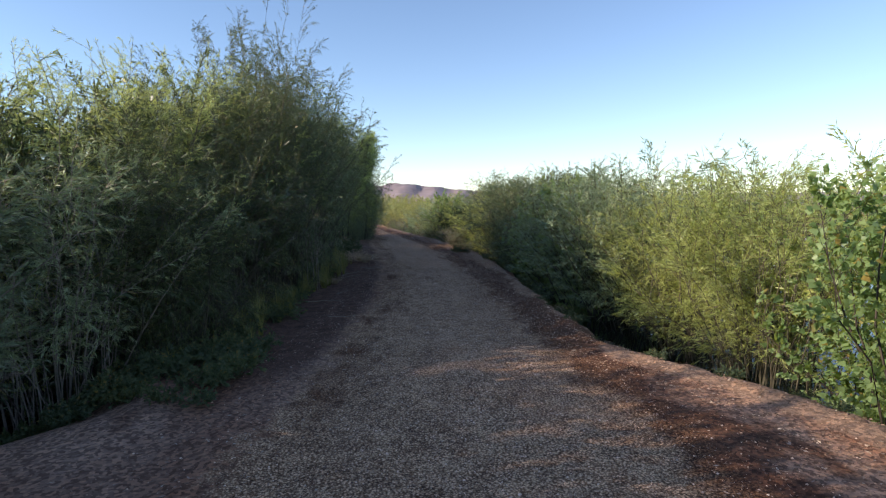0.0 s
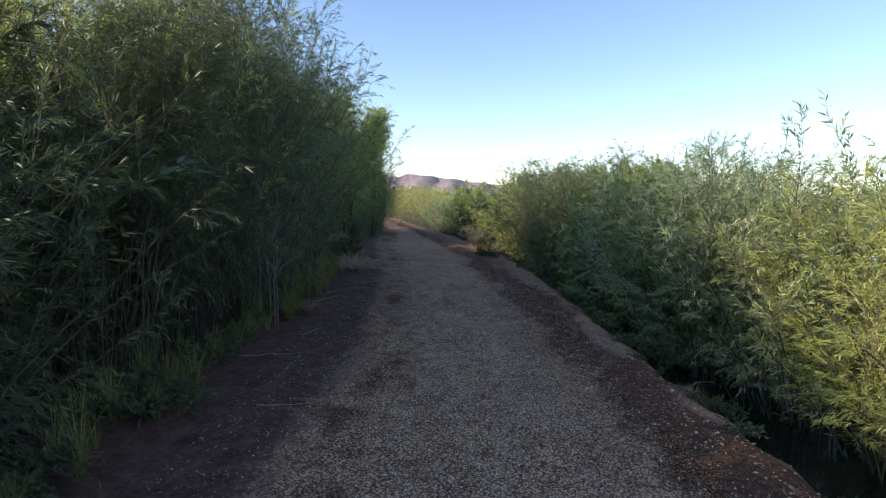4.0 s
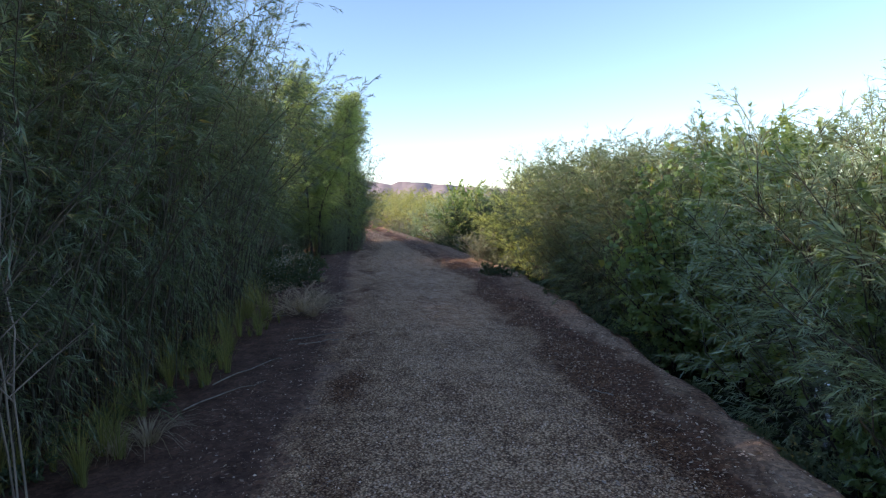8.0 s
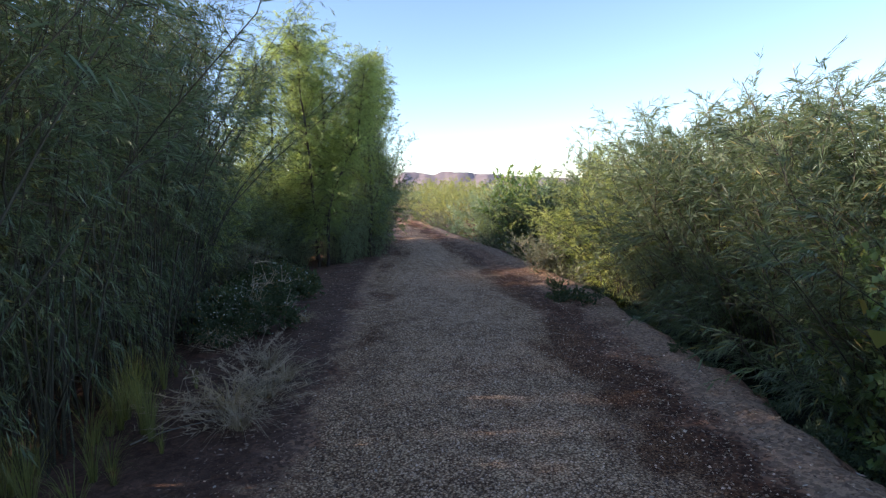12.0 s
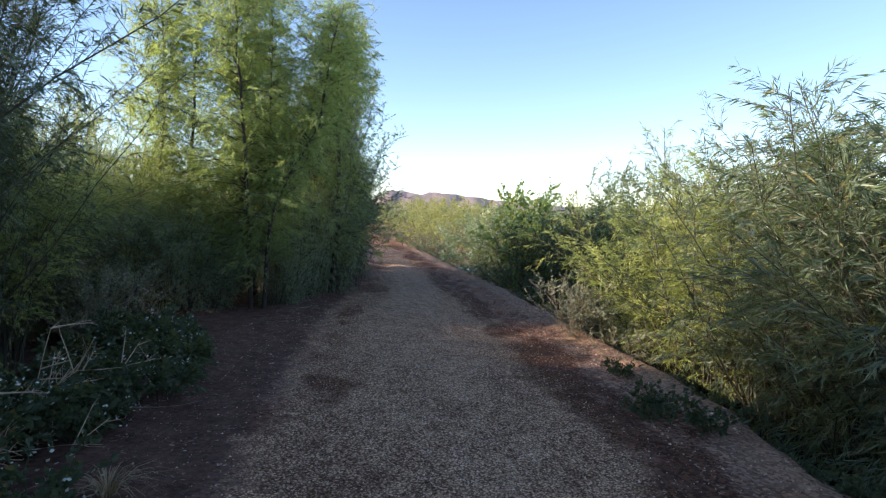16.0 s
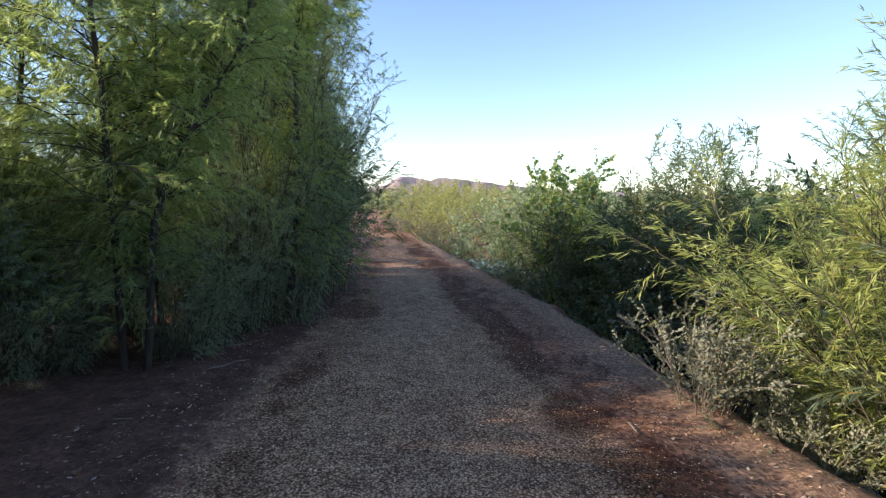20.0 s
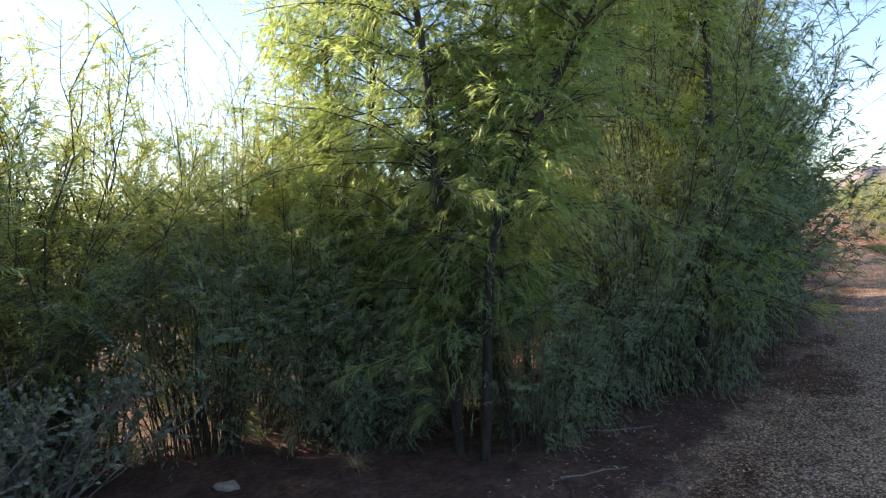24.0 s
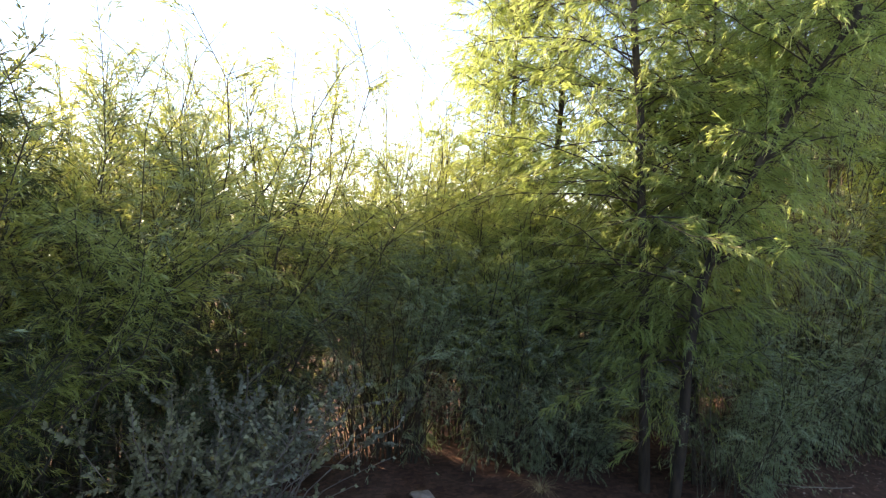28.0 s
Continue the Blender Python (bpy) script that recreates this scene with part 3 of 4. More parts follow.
# along the left side: kind, x, y, top above the road, width
for kind, x, y, top, width in (
    # tall_a clumps with y under 3.5: unseen, added to shade the track
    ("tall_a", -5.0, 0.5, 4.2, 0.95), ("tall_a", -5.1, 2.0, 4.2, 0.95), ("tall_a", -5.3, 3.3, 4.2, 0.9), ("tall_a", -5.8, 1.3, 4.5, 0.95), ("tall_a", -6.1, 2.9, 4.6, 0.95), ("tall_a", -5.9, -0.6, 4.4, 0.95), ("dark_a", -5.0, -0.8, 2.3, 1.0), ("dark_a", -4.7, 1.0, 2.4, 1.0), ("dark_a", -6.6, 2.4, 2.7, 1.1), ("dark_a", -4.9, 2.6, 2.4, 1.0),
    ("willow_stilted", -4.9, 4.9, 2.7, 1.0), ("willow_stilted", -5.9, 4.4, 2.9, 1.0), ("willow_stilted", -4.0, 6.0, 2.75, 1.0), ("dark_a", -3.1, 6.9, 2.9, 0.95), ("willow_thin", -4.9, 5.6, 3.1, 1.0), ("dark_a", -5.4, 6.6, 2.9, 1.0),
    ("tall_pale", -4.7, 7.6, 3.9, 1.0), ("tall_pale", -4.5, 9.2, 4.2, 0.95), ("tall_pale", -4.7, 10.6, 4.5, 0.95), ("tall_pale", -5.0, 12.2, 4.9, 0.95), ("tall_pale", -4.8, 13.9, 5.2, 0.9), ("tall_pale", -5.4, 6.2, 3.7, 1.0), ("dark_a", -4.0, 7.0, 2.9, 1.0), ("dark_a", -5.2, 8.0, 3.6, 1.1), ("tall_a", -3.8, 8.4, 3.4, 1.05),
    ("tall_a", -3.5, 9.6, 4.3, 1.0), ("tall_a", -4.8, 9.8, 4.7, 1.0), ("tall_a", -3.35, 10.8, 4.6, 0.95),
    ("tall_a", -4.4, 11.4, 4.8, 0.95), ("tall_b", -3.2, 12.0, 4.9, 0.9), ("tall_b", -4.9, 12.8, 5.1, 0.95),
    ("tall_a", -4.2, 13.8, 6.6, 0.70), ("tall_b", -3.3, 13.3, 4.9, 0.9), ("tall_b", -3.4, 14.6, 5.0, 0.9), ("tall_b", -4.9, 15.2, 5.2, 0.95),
    ("tall_b", -3.5, 15.9, 4.9, 0.9), ("tall_b", -4.8, 17.0, 4.7, 0.95), ("tall_b", -3.7, 17.2, 4.6, 0.9), ("tall_b", -4.2, 18.5, 5.1, 0.85),
    ("tall_b", -5.3, 19.9, 4.2, 0.8), ("tall_b", -5.8, 18.7, 4.6, 0.9), ("tall_b", -4.5, 19.4, 4.4, 0.8), ("dark_a", -5.6, 20.6, 3.0, 0.9), ("tall_a", -4.9, 20.5, 4.7, 0.85), ("tall_a", -5.6, 21.0, 4.3, 0.85), ("willow_b", -5.9, 20.6, 2.78, 1.0), ("willow_pale", -5.2, 21.4, 2.42, 1.1),
    ("willow_thin", -6.3, 22.3, 3.0, 1.0), ("willow_pale", -6.3, 22.2, 2.54, 1.1), ("willow_pale", -6.2, 23.3, 3.03, 1.0), ("willow_thin", -5.75, 24.1, 3.6, 0.9), ("willow_b", -5.75, 23.9, 1.9, 1.1), ("willow_pale", -5.5, 24.7, 2.4, 1.0), ("willow_b", -5.1, 25.3, 2.0, 1.0), ("willow_b", -4.75, 24.8, 1.15, 1.1), ("willow_b", -4.0, 25.35, 1.25, 1.1), ("willow_b", -5.2, 24.65, 1.7, 1.1), ("tree_bush", -3.95, 25.75, 1.9, 1.2), ("tree_bush", -4.0, 26.5, 2.6, 1.0), ("willow_c", -5.6, 24.0, 1.8, 1.1), ("dark_a", -6.1, 23.0, 2.0, 1.1), ("willow_a", -6.0, 22.1, 2.8, 1.0), ("tall_b", -4.5, 27.9, 5.0, 0.9), ("tall_b", -4.6, 29.2, 4.8, 0.9), ("dark_a", -5.6, 21.6, 2.1, 1.0), ("dark_a", -5.6, 22.6, 1.2, 1.2), ("willow_thin", -5.9, 24.5, 4.0, 0.9), ("willow_thin", -6.3, 25.1, 4.2, 0.9), ("willow_thin", -6.4, 24.6, 3.2, 1.0),
    ("willow_pale", -6.6, 24.6, 2.7, 1.1),
    ("willow_pale", -6.2, 22.9, 2.91, 1.1), ("willow_thin", -5.5, 21.9, 3.3, 1.0), ("willow_thin", -5.7, 20.9, 3.2, 1.0), ("willow_pale", -5.9, 21.9, 2.6, 1.1),
    ("willow_pale", -5.5, 25.0, 2.5, 1.0), ("willow_b", -4.0, 26.9, 2.0, 1.0), ("willow_b", -3.7, 28.1, 2.6, 0.9), ("willow_b", -3.75, 27.3, 2.4, 0.9), ("willow_b", -3.8, 29.3, 2.5, 0.9), ("tree_bush", -4.45, 30.7, 4.2, 0.85), ("tree_bush", -4.7, 32.2, 3.8, 0.85), ("willow_pale", -5.35, 26.3, 1.7, 1.2),
    ("willow_b", -4.2, 28.5, 2.9, 1.1), ("willow_a", -4.5, 29.8, 2.9, 1.1), ("willow_b", -4.8, 31.0, 2.8, 1.1), ("willow_a", -5.3, 32.4, 2.8, 1.1), ("dark_a", -5.0, 25.9, 1.53, 1.0), ("dark_a", -4.6, 26.7, 1.7, 1.0), ("dark_a", -4.9, 25.1, 1.02, 1.1), ("tree_bush", -4.1, 27.0, 4.7, 0.85), ("tree_bush", -4.3, 27.6, 4.9, 0.9), ("tree_bush", -4.25, 28.3, 4.7, 0.85), ("tree_bush", -4.7, 29.6, 4.5, 0.85), ("tall_b", -5.2, 30.8, 4.2, 1.0), ("willow_pale", -5.9, 26.4, 2.3, 1.0), ("willow_pale", -6.6, 25.7, 2.3, 1.0), ("willow_pale", -5.6, 27.5, 2.6, 1.0),
):
    willow(kind, x, y, top, width, PALE if kind in ("willow_pale", "tall_pale") else THIN if kind == "willow_thin" else GREEN)
# filler row, partly unseen, added to block the sun; darkened leaf deepens the hedge
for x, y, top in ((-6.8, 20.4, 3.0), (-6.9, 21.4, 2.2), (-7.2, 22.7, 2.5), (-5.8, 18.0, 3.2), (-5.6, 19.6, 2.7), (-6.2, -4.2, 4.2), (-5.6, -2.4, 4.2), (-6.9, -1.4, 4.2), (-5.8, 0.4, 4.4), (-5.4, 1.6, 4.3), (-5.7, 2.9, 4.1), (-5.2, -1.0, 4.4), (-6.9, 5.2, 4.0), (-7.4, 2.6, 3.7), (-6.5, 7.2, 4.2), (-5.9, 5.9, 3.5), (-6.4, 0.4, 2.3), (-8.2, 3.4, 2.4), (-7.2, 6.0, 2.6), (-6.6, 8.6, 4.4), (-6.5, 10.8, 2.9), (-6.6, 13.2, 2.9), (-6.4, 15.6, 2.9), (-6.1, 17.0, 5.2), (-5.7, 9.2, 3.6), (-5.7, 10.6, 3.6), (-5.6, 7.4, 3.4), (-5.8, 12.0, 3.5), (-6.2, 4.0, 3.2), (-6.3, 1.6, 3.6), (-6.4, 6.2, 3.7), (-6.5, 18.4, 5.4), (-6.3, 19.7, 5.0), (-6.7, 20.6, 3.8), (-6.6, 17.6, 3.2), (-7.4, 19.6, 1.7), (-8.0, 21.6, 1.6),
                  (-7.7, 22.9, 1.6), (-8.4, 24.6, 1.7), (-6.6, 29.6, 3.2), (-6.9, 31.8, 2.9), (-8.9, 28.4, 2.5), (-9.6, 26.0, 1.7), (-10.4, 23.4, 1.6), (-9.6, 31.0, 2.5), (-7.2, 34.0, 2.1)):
    willow("mid_tall" if top > 3.75 else "mid_dark", x, y, top, 1.05, "dense filler willow shrub behind the front row")

# along the right bank
for kind, x, y, top, width in (
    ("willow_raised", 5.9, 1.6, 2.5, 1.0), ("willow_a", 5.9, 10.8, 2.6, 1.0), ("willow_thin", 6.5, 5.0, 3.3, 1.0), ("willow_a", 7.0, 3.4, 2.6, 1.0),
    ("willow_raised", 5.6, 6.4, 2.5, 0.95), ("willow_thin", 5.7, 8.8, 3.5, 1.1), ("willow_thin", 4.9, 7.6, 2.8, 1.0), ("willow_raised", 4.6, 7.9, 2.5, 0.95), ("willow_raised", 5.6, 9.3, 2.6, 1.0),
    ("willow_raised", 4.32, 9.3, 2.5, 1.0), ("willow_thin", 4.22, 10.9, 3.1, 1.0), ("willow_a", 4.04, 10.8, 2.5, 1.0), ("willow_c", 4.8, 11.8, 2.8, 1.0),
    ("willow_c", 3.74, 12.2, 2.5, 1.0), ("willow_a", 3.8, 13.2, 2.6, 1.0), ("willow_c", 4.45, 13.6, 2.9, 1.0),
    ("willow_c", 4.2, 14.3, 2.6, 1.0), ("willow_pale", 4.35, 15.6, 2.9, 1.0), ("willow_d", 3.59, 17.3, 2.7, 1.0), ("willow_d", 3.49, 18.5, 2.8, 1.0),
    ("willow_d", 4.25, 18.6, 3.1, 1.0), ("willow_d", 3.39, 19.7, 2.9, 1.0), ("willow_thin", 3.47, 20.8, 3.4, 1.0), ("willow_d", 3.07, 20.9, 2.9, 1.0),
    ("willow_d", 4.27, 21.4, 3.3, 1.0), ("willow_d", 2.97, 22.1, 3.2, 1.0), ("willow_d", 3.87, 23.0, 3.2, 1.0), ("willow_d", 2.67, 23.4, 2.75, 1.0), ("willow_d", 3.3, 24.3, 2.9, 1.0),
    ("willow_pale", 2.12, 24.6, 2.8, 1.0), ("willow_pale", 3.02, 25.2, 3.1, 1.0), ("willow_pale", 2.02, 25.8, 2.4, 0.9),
    ("dark_a", 3.2, 28.2, 2.3, 1.0), ("dark_a", 2.2, 29.8, 2.2, 1.0), ("dark_a", 1.2, 31.2, 2.2, 1.0), ("willow_c", 2.3, 32.2, 3.0, 1.0),
    ("willow_thin", 1.6, 32.9, 3.4, 0.9), ("willow_c", 3.3, 33.2, 3.1, 1.0), ("willow_thin", 4.2, 33.2, 3.1, 1.0), ("willow_thin", -0.8, 33.9, 2.6, 0.8), ("willow_b", 0.2, 34.4, 2.2, 1.0), ("dark_a", 0.95, 30.0, 1.8, 0.9), ("dark_a", 0.05, 31.7, 1.7, 0.9), ("dark_a", 1.8, 28.6, 1.9, 1.0),
):
    near = 7 < y < 20.5
    willow(kind, x - 0.2 * near, y, top, width + 0.05 * near, PALE if kind in ("willow_pale", "willow_raised") else THIN if kind == "willow_thin" else "green narrow-leaved willow shrub rooted at the pond's edge")
for x, y, top in ((4.4, 26.4, 2.9),
                  (5.0, 29.0, 2.5), (4.9, 31.4, 2.7), (6.2, 33.4, 2.7), (-0.4, 36.4, 2.0), (1.5, 36.2, 2.4), (3.6, 36.8, 2.6), (0.0, 39.2, 2.1), (2.2, 40.0, 2.4), (-1.6, 39.0, 1.7)):
    willow("back", x, y, top, 1.05, "dense willow shrub standing in the pond's margin")


def cottonwood(x, y, top, width=1.0, **kw):
    wood, crown = KINDS["cottonwood"]
    s = (top - float(land(x, y))) / 2.75
    return plant("cottonwood_sapling", (("wood", wood), ("crown", crown)), x, y, "young cottonwood with broad glossy green leaves", "sapling", "cottonwood saplings", scale=s * width, tall=1 / width, **kw)


for x, y, top, width in ((4.25, 5.0, 2.3, 0.9), (4.9, 6.0, 1.9, 0.9), (4.6, 3.6, 2.2, 0.9), (3.4, 15.8, 2.65, 0.85), (3.45, 16.4, 2.6, 0.95), (2.8, 16.7, 1.8, 0.8), (3.4, 17.5, 2.3, 0.8), (0.35, 32.9, 2.7, 0.95), (0.6, 31.7, 1.7, 0.8), (3.0, 12.9, 2.1, 0.7)):
    cottonwood(x, y, top, width)

# a mostly hidden hedge added along the left of the bend, shading the track
for x, y, top in ((-5.9, 33.8, 2.8), (-6.4, 35.2, 2.7), (-6.9, 36.6, 2.6), (-7.4, 38.1, 2.5), (-7.9, 39.7, 2.4), (-8.4, 41.3, 2.4), (-8.9, 42.9, 2.3)):
    willow("mid_green", x, y, top, 1.0, "dense green willow shrub added to shade the bend")

# the sunlit scrub past the bend
for kind, x, y, top, width in (
    ("far_pale", -2.6, 42.8, 2.5, 1.0), ("far_pale", -3.5, 45.4, 2.6, 1.0), ("far_pale", -1.6, 46.0, 2.7, 1.1), ("far_pale", -4.8, 48.8, 2.8, 1.0), ("far_pale", -2.8, 49.5, 2.8, 1.1),
    ("back", -6.2, 52.8, 2.4, 1.0), ("far_pale", -4.2, 54.0, 2.9, 1.1), ("far_pale", -7.9, 57.5, 2.7, 1.0), ("far_pale", -5.6, 60.0, 3.0, 1.1), ("back", -10.2, 64.0, 2.4, 1.1),
    ("far_pale", -8.0, 67.0, 3.0, 1.1), ("back", -13.0, 73.0, 2.4, 1.2), ("far_pale", 0.4, 43.4, 2.6, 1.0), ("far_pale", 1.0, 47.0, 2.8, 1.1),
    ("back", -8.6, 37.6, 2.2, 1.0), ("back", -10.2, 42.0, 1.6, 0.9), ("back", -13.0, 48.0, 1.5, 0.9), ("back", -15.6, 54.5, 1.6, 1.0), ("far_pale", -17.6, 62.0, 2.2, 1.1),
):
    willow(kind, x, y, top, width, "yellow-green sunlit scrub past the bend" if kind == "far_pale" else "green scrub farther along the track", "scrub past the bend")


def far_scrub():
    """The brush on the ponds' far banks and beyond, one mass."""
    r = np.random.RandomState(77)
    n = 520
    x = np.concatenate([r.uniform(-60, -40, 150), r.uniform(40, 60, 150), r.uniform(-90, 70, 220)])
    y = np.concatenate([r.uniform(-30, 60, 150), r.uniform(-30, 60, 150), r.uniform(85, 150, 220)])
    h = r.uniform(1.5, 3.2, n)
    per = 170
    a, u, q = r.uniform(0, 6.28, (n, per)), r.uniform(0, 1, (n, per)), r.uniform(0, 1, (n, per)) ** 0.5
    wide = (h * r.uniform(0.7, 1.2, n))[:, None] * (0.35 + 0.65 * np.sin(np.pi * (0.15 + 0.75 * u))) * q
    c = np.stack([x[:, None] + wide * np.cos(a), y[:, None] + wide * np.sin(a), land(x, y)[:, None] + h[:, None] * u], -1).reshape(-1, 3)
    m = len(c)
    v, f = blades(r, c, rnd_dirs(r, m, -0.2, 0.95), r.uniform(0.4, 0.8, m), r.uniform(0.14, 0.3, m))
    tagged(new("far_brush", mesh_from("far_brush", v, f, WILLOW)), "green brush along the far banks", "brush", kind="stuff")


far_scrub()


# ---- the willow tree on the left ----
def trunk_path(points, steps=12):
    p = np.array(points, float)
    d = np.concatenate([[0], np.cumsum(np.linalg.norm(np.diff(p, axis=0), axis=1))])
    s = np.linspace(0, d[-1], steps)
    return np.stack([np.interp(s, d, p[:, k]) for k in range(3)], 1)


def build_tree(name, seed, trunks, radius, boughs, x, y, label, bare_side=True, reach=1.3, low=0.1):
    """A tree of a few trunks, each with boughs that carry twigs and narrow leaves."""
    r = np.random.RandomState(seed)
    base = float(land(x, y))
    root = new(name)
    root.matrix_world = pose(x, y, base - 0.05)
    crown_parts, bough_parts = [], []
    for k, pts in enumerate(trunks):
        p = trunk_path(pts)[None]
        p[0, 1:-1] += r.normal(size=(10, 3)) * 0.012
        v, f = tubes(p, taper(p, radius[k], radius[k] * 0.22), 10)
        ob = new("trunk", mesh_from(name + "_trunk", v, f, BARK, False))
        ob.parent = root
        n = boughs[k]
        s = r.uniform(low, 1.0, n) ** 0.9
        b, tan = along_paths(p, np.zeros(n, int), s)
        out = rnd_dirs(r, n, 0.15, 0.9)
        # the side towards the track carries fewer and shorter boughs
        front = out @ np.array([0.74, -0.67, 0.0]) > 0.1
        bare = bare_side & (s < 0.72) & front & (r.uniform(0, 1, n) < 0.80)
        out[bare] *= np.array([-1.0, -1.0, 1.0])
        ln = r.uniform(0.4, reach, n) * (1.2 - 0.4 * s) * np.where(bare_side & front, 0.6, 1.0)
        q = np.linspace(0, 1, 7)[None, :, None]
        path = b[:, None, :] + out[:, None, :] * ln[:, None, None] * q
        path[:, :, 2] += (0.15 - 0.75 * (1 - s)[:, None]) * (q[..., 0] ** 2) * ln[:, None]
        path += np.cumsum(r.normal(size=path.shape) * 0.035, axis=1) * q
        bough_parts.append(tubes(path, taper(path, 0.0055, 0.0015), 4))
        t = sprays(r, path, 17, 0.10, 1.0, 0.36, 0.75, 0.15)
        bough_parts.append(ribbons(r, t, 0.0016))
        crown_parts.append(blades(r, *leafy(r, t, 21, 0.072, 0.0064), sag=0.12))
    for part_name, (v, f), mat, flat in (("branchwork", joined(bough_parts), BARK, False), ("crown", joined(crown_parts), TREE_LEAF, True)):
        ob = new(part_name, mesh_from(name + "_" + part_name, v, f, mat, flat))
        ob.parent = root
    return tagged(root, label, "tree", "willow trees")


build_tree("willow_tree", 41,
           [((0, 0, 0), (-0.02, -0.02, 1.1), (-0.04, -0.04, 1.5), (-0.05, -0.05, 2.2), (-0.13, -0.11, 2.9), (-0.25, -0.1, 5.1)),
            ((0.18, 0.02, 0), (0.22, 0.05, 0.8), (0.28, 0.09, 1.5), (0.45, 0.20, 1.86), (0.58, 0.29, 2.24), (0.82, 0.41, 2.68), (1.05, 0.7, 4.4)),
            ((0.12, 0.34, 0), (0.13, 0.33, 1.6), (0.15, 0.35, 4.4))],
           (0.036, 0.035, 0.015), (190, 180, 80), -4.28, 24.95, "tall yellow-green willow with two bare dark trunks", low=0.12)
build_tree("willow_tree", 45,
           [((0, 0, 0), (-0.05, 0.05, 1.4), (0.1, 0.0, 2.8), (0.0, 0.1, 4.3))],
           (0.035,), (180,), -5.75, 25.1, "yellow-green willow standing behind the two bare trunks", bare_side=False, reach=1.1)
build_tree("willow_tree", 46,
           [((0, 0, 0), (-0.1, 0.05, 1.4), (0.0, 0.1, 2.8), (0.1, 0.1, 4.7))],
           (0.035,), (130,), -5.3, 25.15, "full-crowned yellow-green willow beside the two bare trunks", bare_side=False, reach=0.9)
build_tree("willow_tree", 42,
           [((0, 0, 0), (0.1, 0.1, 1.5), (0.1, 0.1, 3.2), (0.15, 0.3, 4.8))],
           (0.05,), (190,), -3.65, 27.0, "slender green willow leaning over the track")
build_tree("willow_tree", 43,
           [((0, 0, 0), (-0.1, 0.1, 1.5), (0.1, 0.3, 3.4), (0.0, 0.5, 4.6))],
           (0.05,), (150,), -5.6, 28.2, "green willow behind the leaning trees")
build_tree("willow_tree", 48,
           [((0, 0, 0), (0.05, -0.05, 1.5), (-0.05, 0.0, 3.2), (0.0, 0.05, 5.0))],
           (0.035,), (170,), -4.75, 26.3, "full green willow rising behind the two bare trunks", bare_side=False, reach=1.2, low=0.2)
build_tree("willow_tree", 47,
           [((0, 0, 0), (0.1, 0.0, 1.5), (0.1, 0.1, 3.2), (0.2, 0.2, 4.7))],
           (0.045,), (190,), -3.85, 28.7, "slender green willow at the track's edge", reach=1.15)
build_tree("willow_tree", 44,
           [((0, 0, 0), (0.1, 0.1, 1.3), (0.3, 0.2, 3.0), (0.45, 0.3, 4.2))],
           (0.05,), (140,), -5.0, 29.6, "green willow crowding the track's edge")


# ---- low plants, brush and litter ----
def low(kind, name, x, y, size, label, category, group, **kw):
    wood, crown = KINDS[kind]
    return plant(name, (("wood", wood), ("crown", crown)), x, y, label, category, group, scale=size, **kw)


for x, y, s in ((0.4, 25.2, 1.2), (0.95, 24.8, 1.05), (0.8, 25.8, 1.3), (-1.05, 33.6, 0.9), (-0.75, 32.3, 1.0), (-0.25, 30.7, 0.8), (0.3, 28.9, 0.8), (-4.95, 22.45, 1.2), (-5.2, 22.85, 1.2), (-2.9, 40.6, 1.5), (-3.7, 42.4, 1.2), (-5.2, 47.0, 1.1), (-6.4, 50.0, 1.1)):
    low("saltbush", "saltbush", x, y, s, "grey-green saltbush with small pale leaves", "bush", "saltbushes")

rw = random.Random(5)
spots = [(0.55, 22.9, 0.9), (0.62, 21.75, 1.2), (0.85, 21.3, 1.15), (0.45, 21.5, 0.8), (0.2, 27.0, 0.7), (1.3, 18.6, 0.5)]
for k in range(46):
    spots.append((-2.0 - rw.random() * 1.9, 4.7 + rw.random() * 1.8, 0.7 + 0.7 * rw.random()))
for k in range(34):
    y = 18.2 + rw.random() * 4.6
    spots.append((float(np.interp(y, ROAD_Y, ROAD_L)) - 0.9 * rw.random() + 0.05, y, 1.0 + 1.0 * rw.random()))
for k in range(26):
    y = 6.0 + rw.random() * 9
    spots.append((float(np.interp(y, ROAD_Y, ROAD_L)) - 0.25 - 0.7 * rw.random(), y, 0.6 + 0.6 * rw.random()))
for k in range(30):
    y = 4.5 + rw.random() * 20
    spots.append((float(np.interp(y, ROAD_Y, ROAD_R)) + 0.12 + 0.5 * rw.random(), y, 0.5 + 0.6 * rw.random()))
for k in range(40):
    y = 4.5 + rw.random() * 19
    spots.append((float(np.interp(y, ROAD_Y, ROAD_R)) + 0.02 + 0.16 * rw.random(), y, 0.25 + 0.45 * rw.random() ** 2))
def blossom_mesh():
    r = np.random.RandomState(66)
    n = 44
    d = rnd_dirs(r, n, 0.1, 1.0) * r.uniform(0.75, 1.1, (n, 1)) * np.array([0.2, 0.2, 0.24])
    v, f = blades(r, d, rnd_dirs(r, n, 0.0, 1.0), r.uniform(0.010, 0.020, n), r.uniform(0.008, 0.014, n))
    return mesh_from("blossoms", v, f, BLOSSOM)


BLOSSOMS = blossom_mesh()
for x, y, s in [p for p in spots if p[0] < -2.4 and p[1] > 17]:
    wood, crown = KINDS["weed"]
    plant("flowering_weed", (("wood", wood), ("crown", crown), ("blossoms", BLOSSOMS)), x, y, "low green weed dotted with tiny pale blossoms", "weed", "flowering weeds", scale=s, sink=0.01)
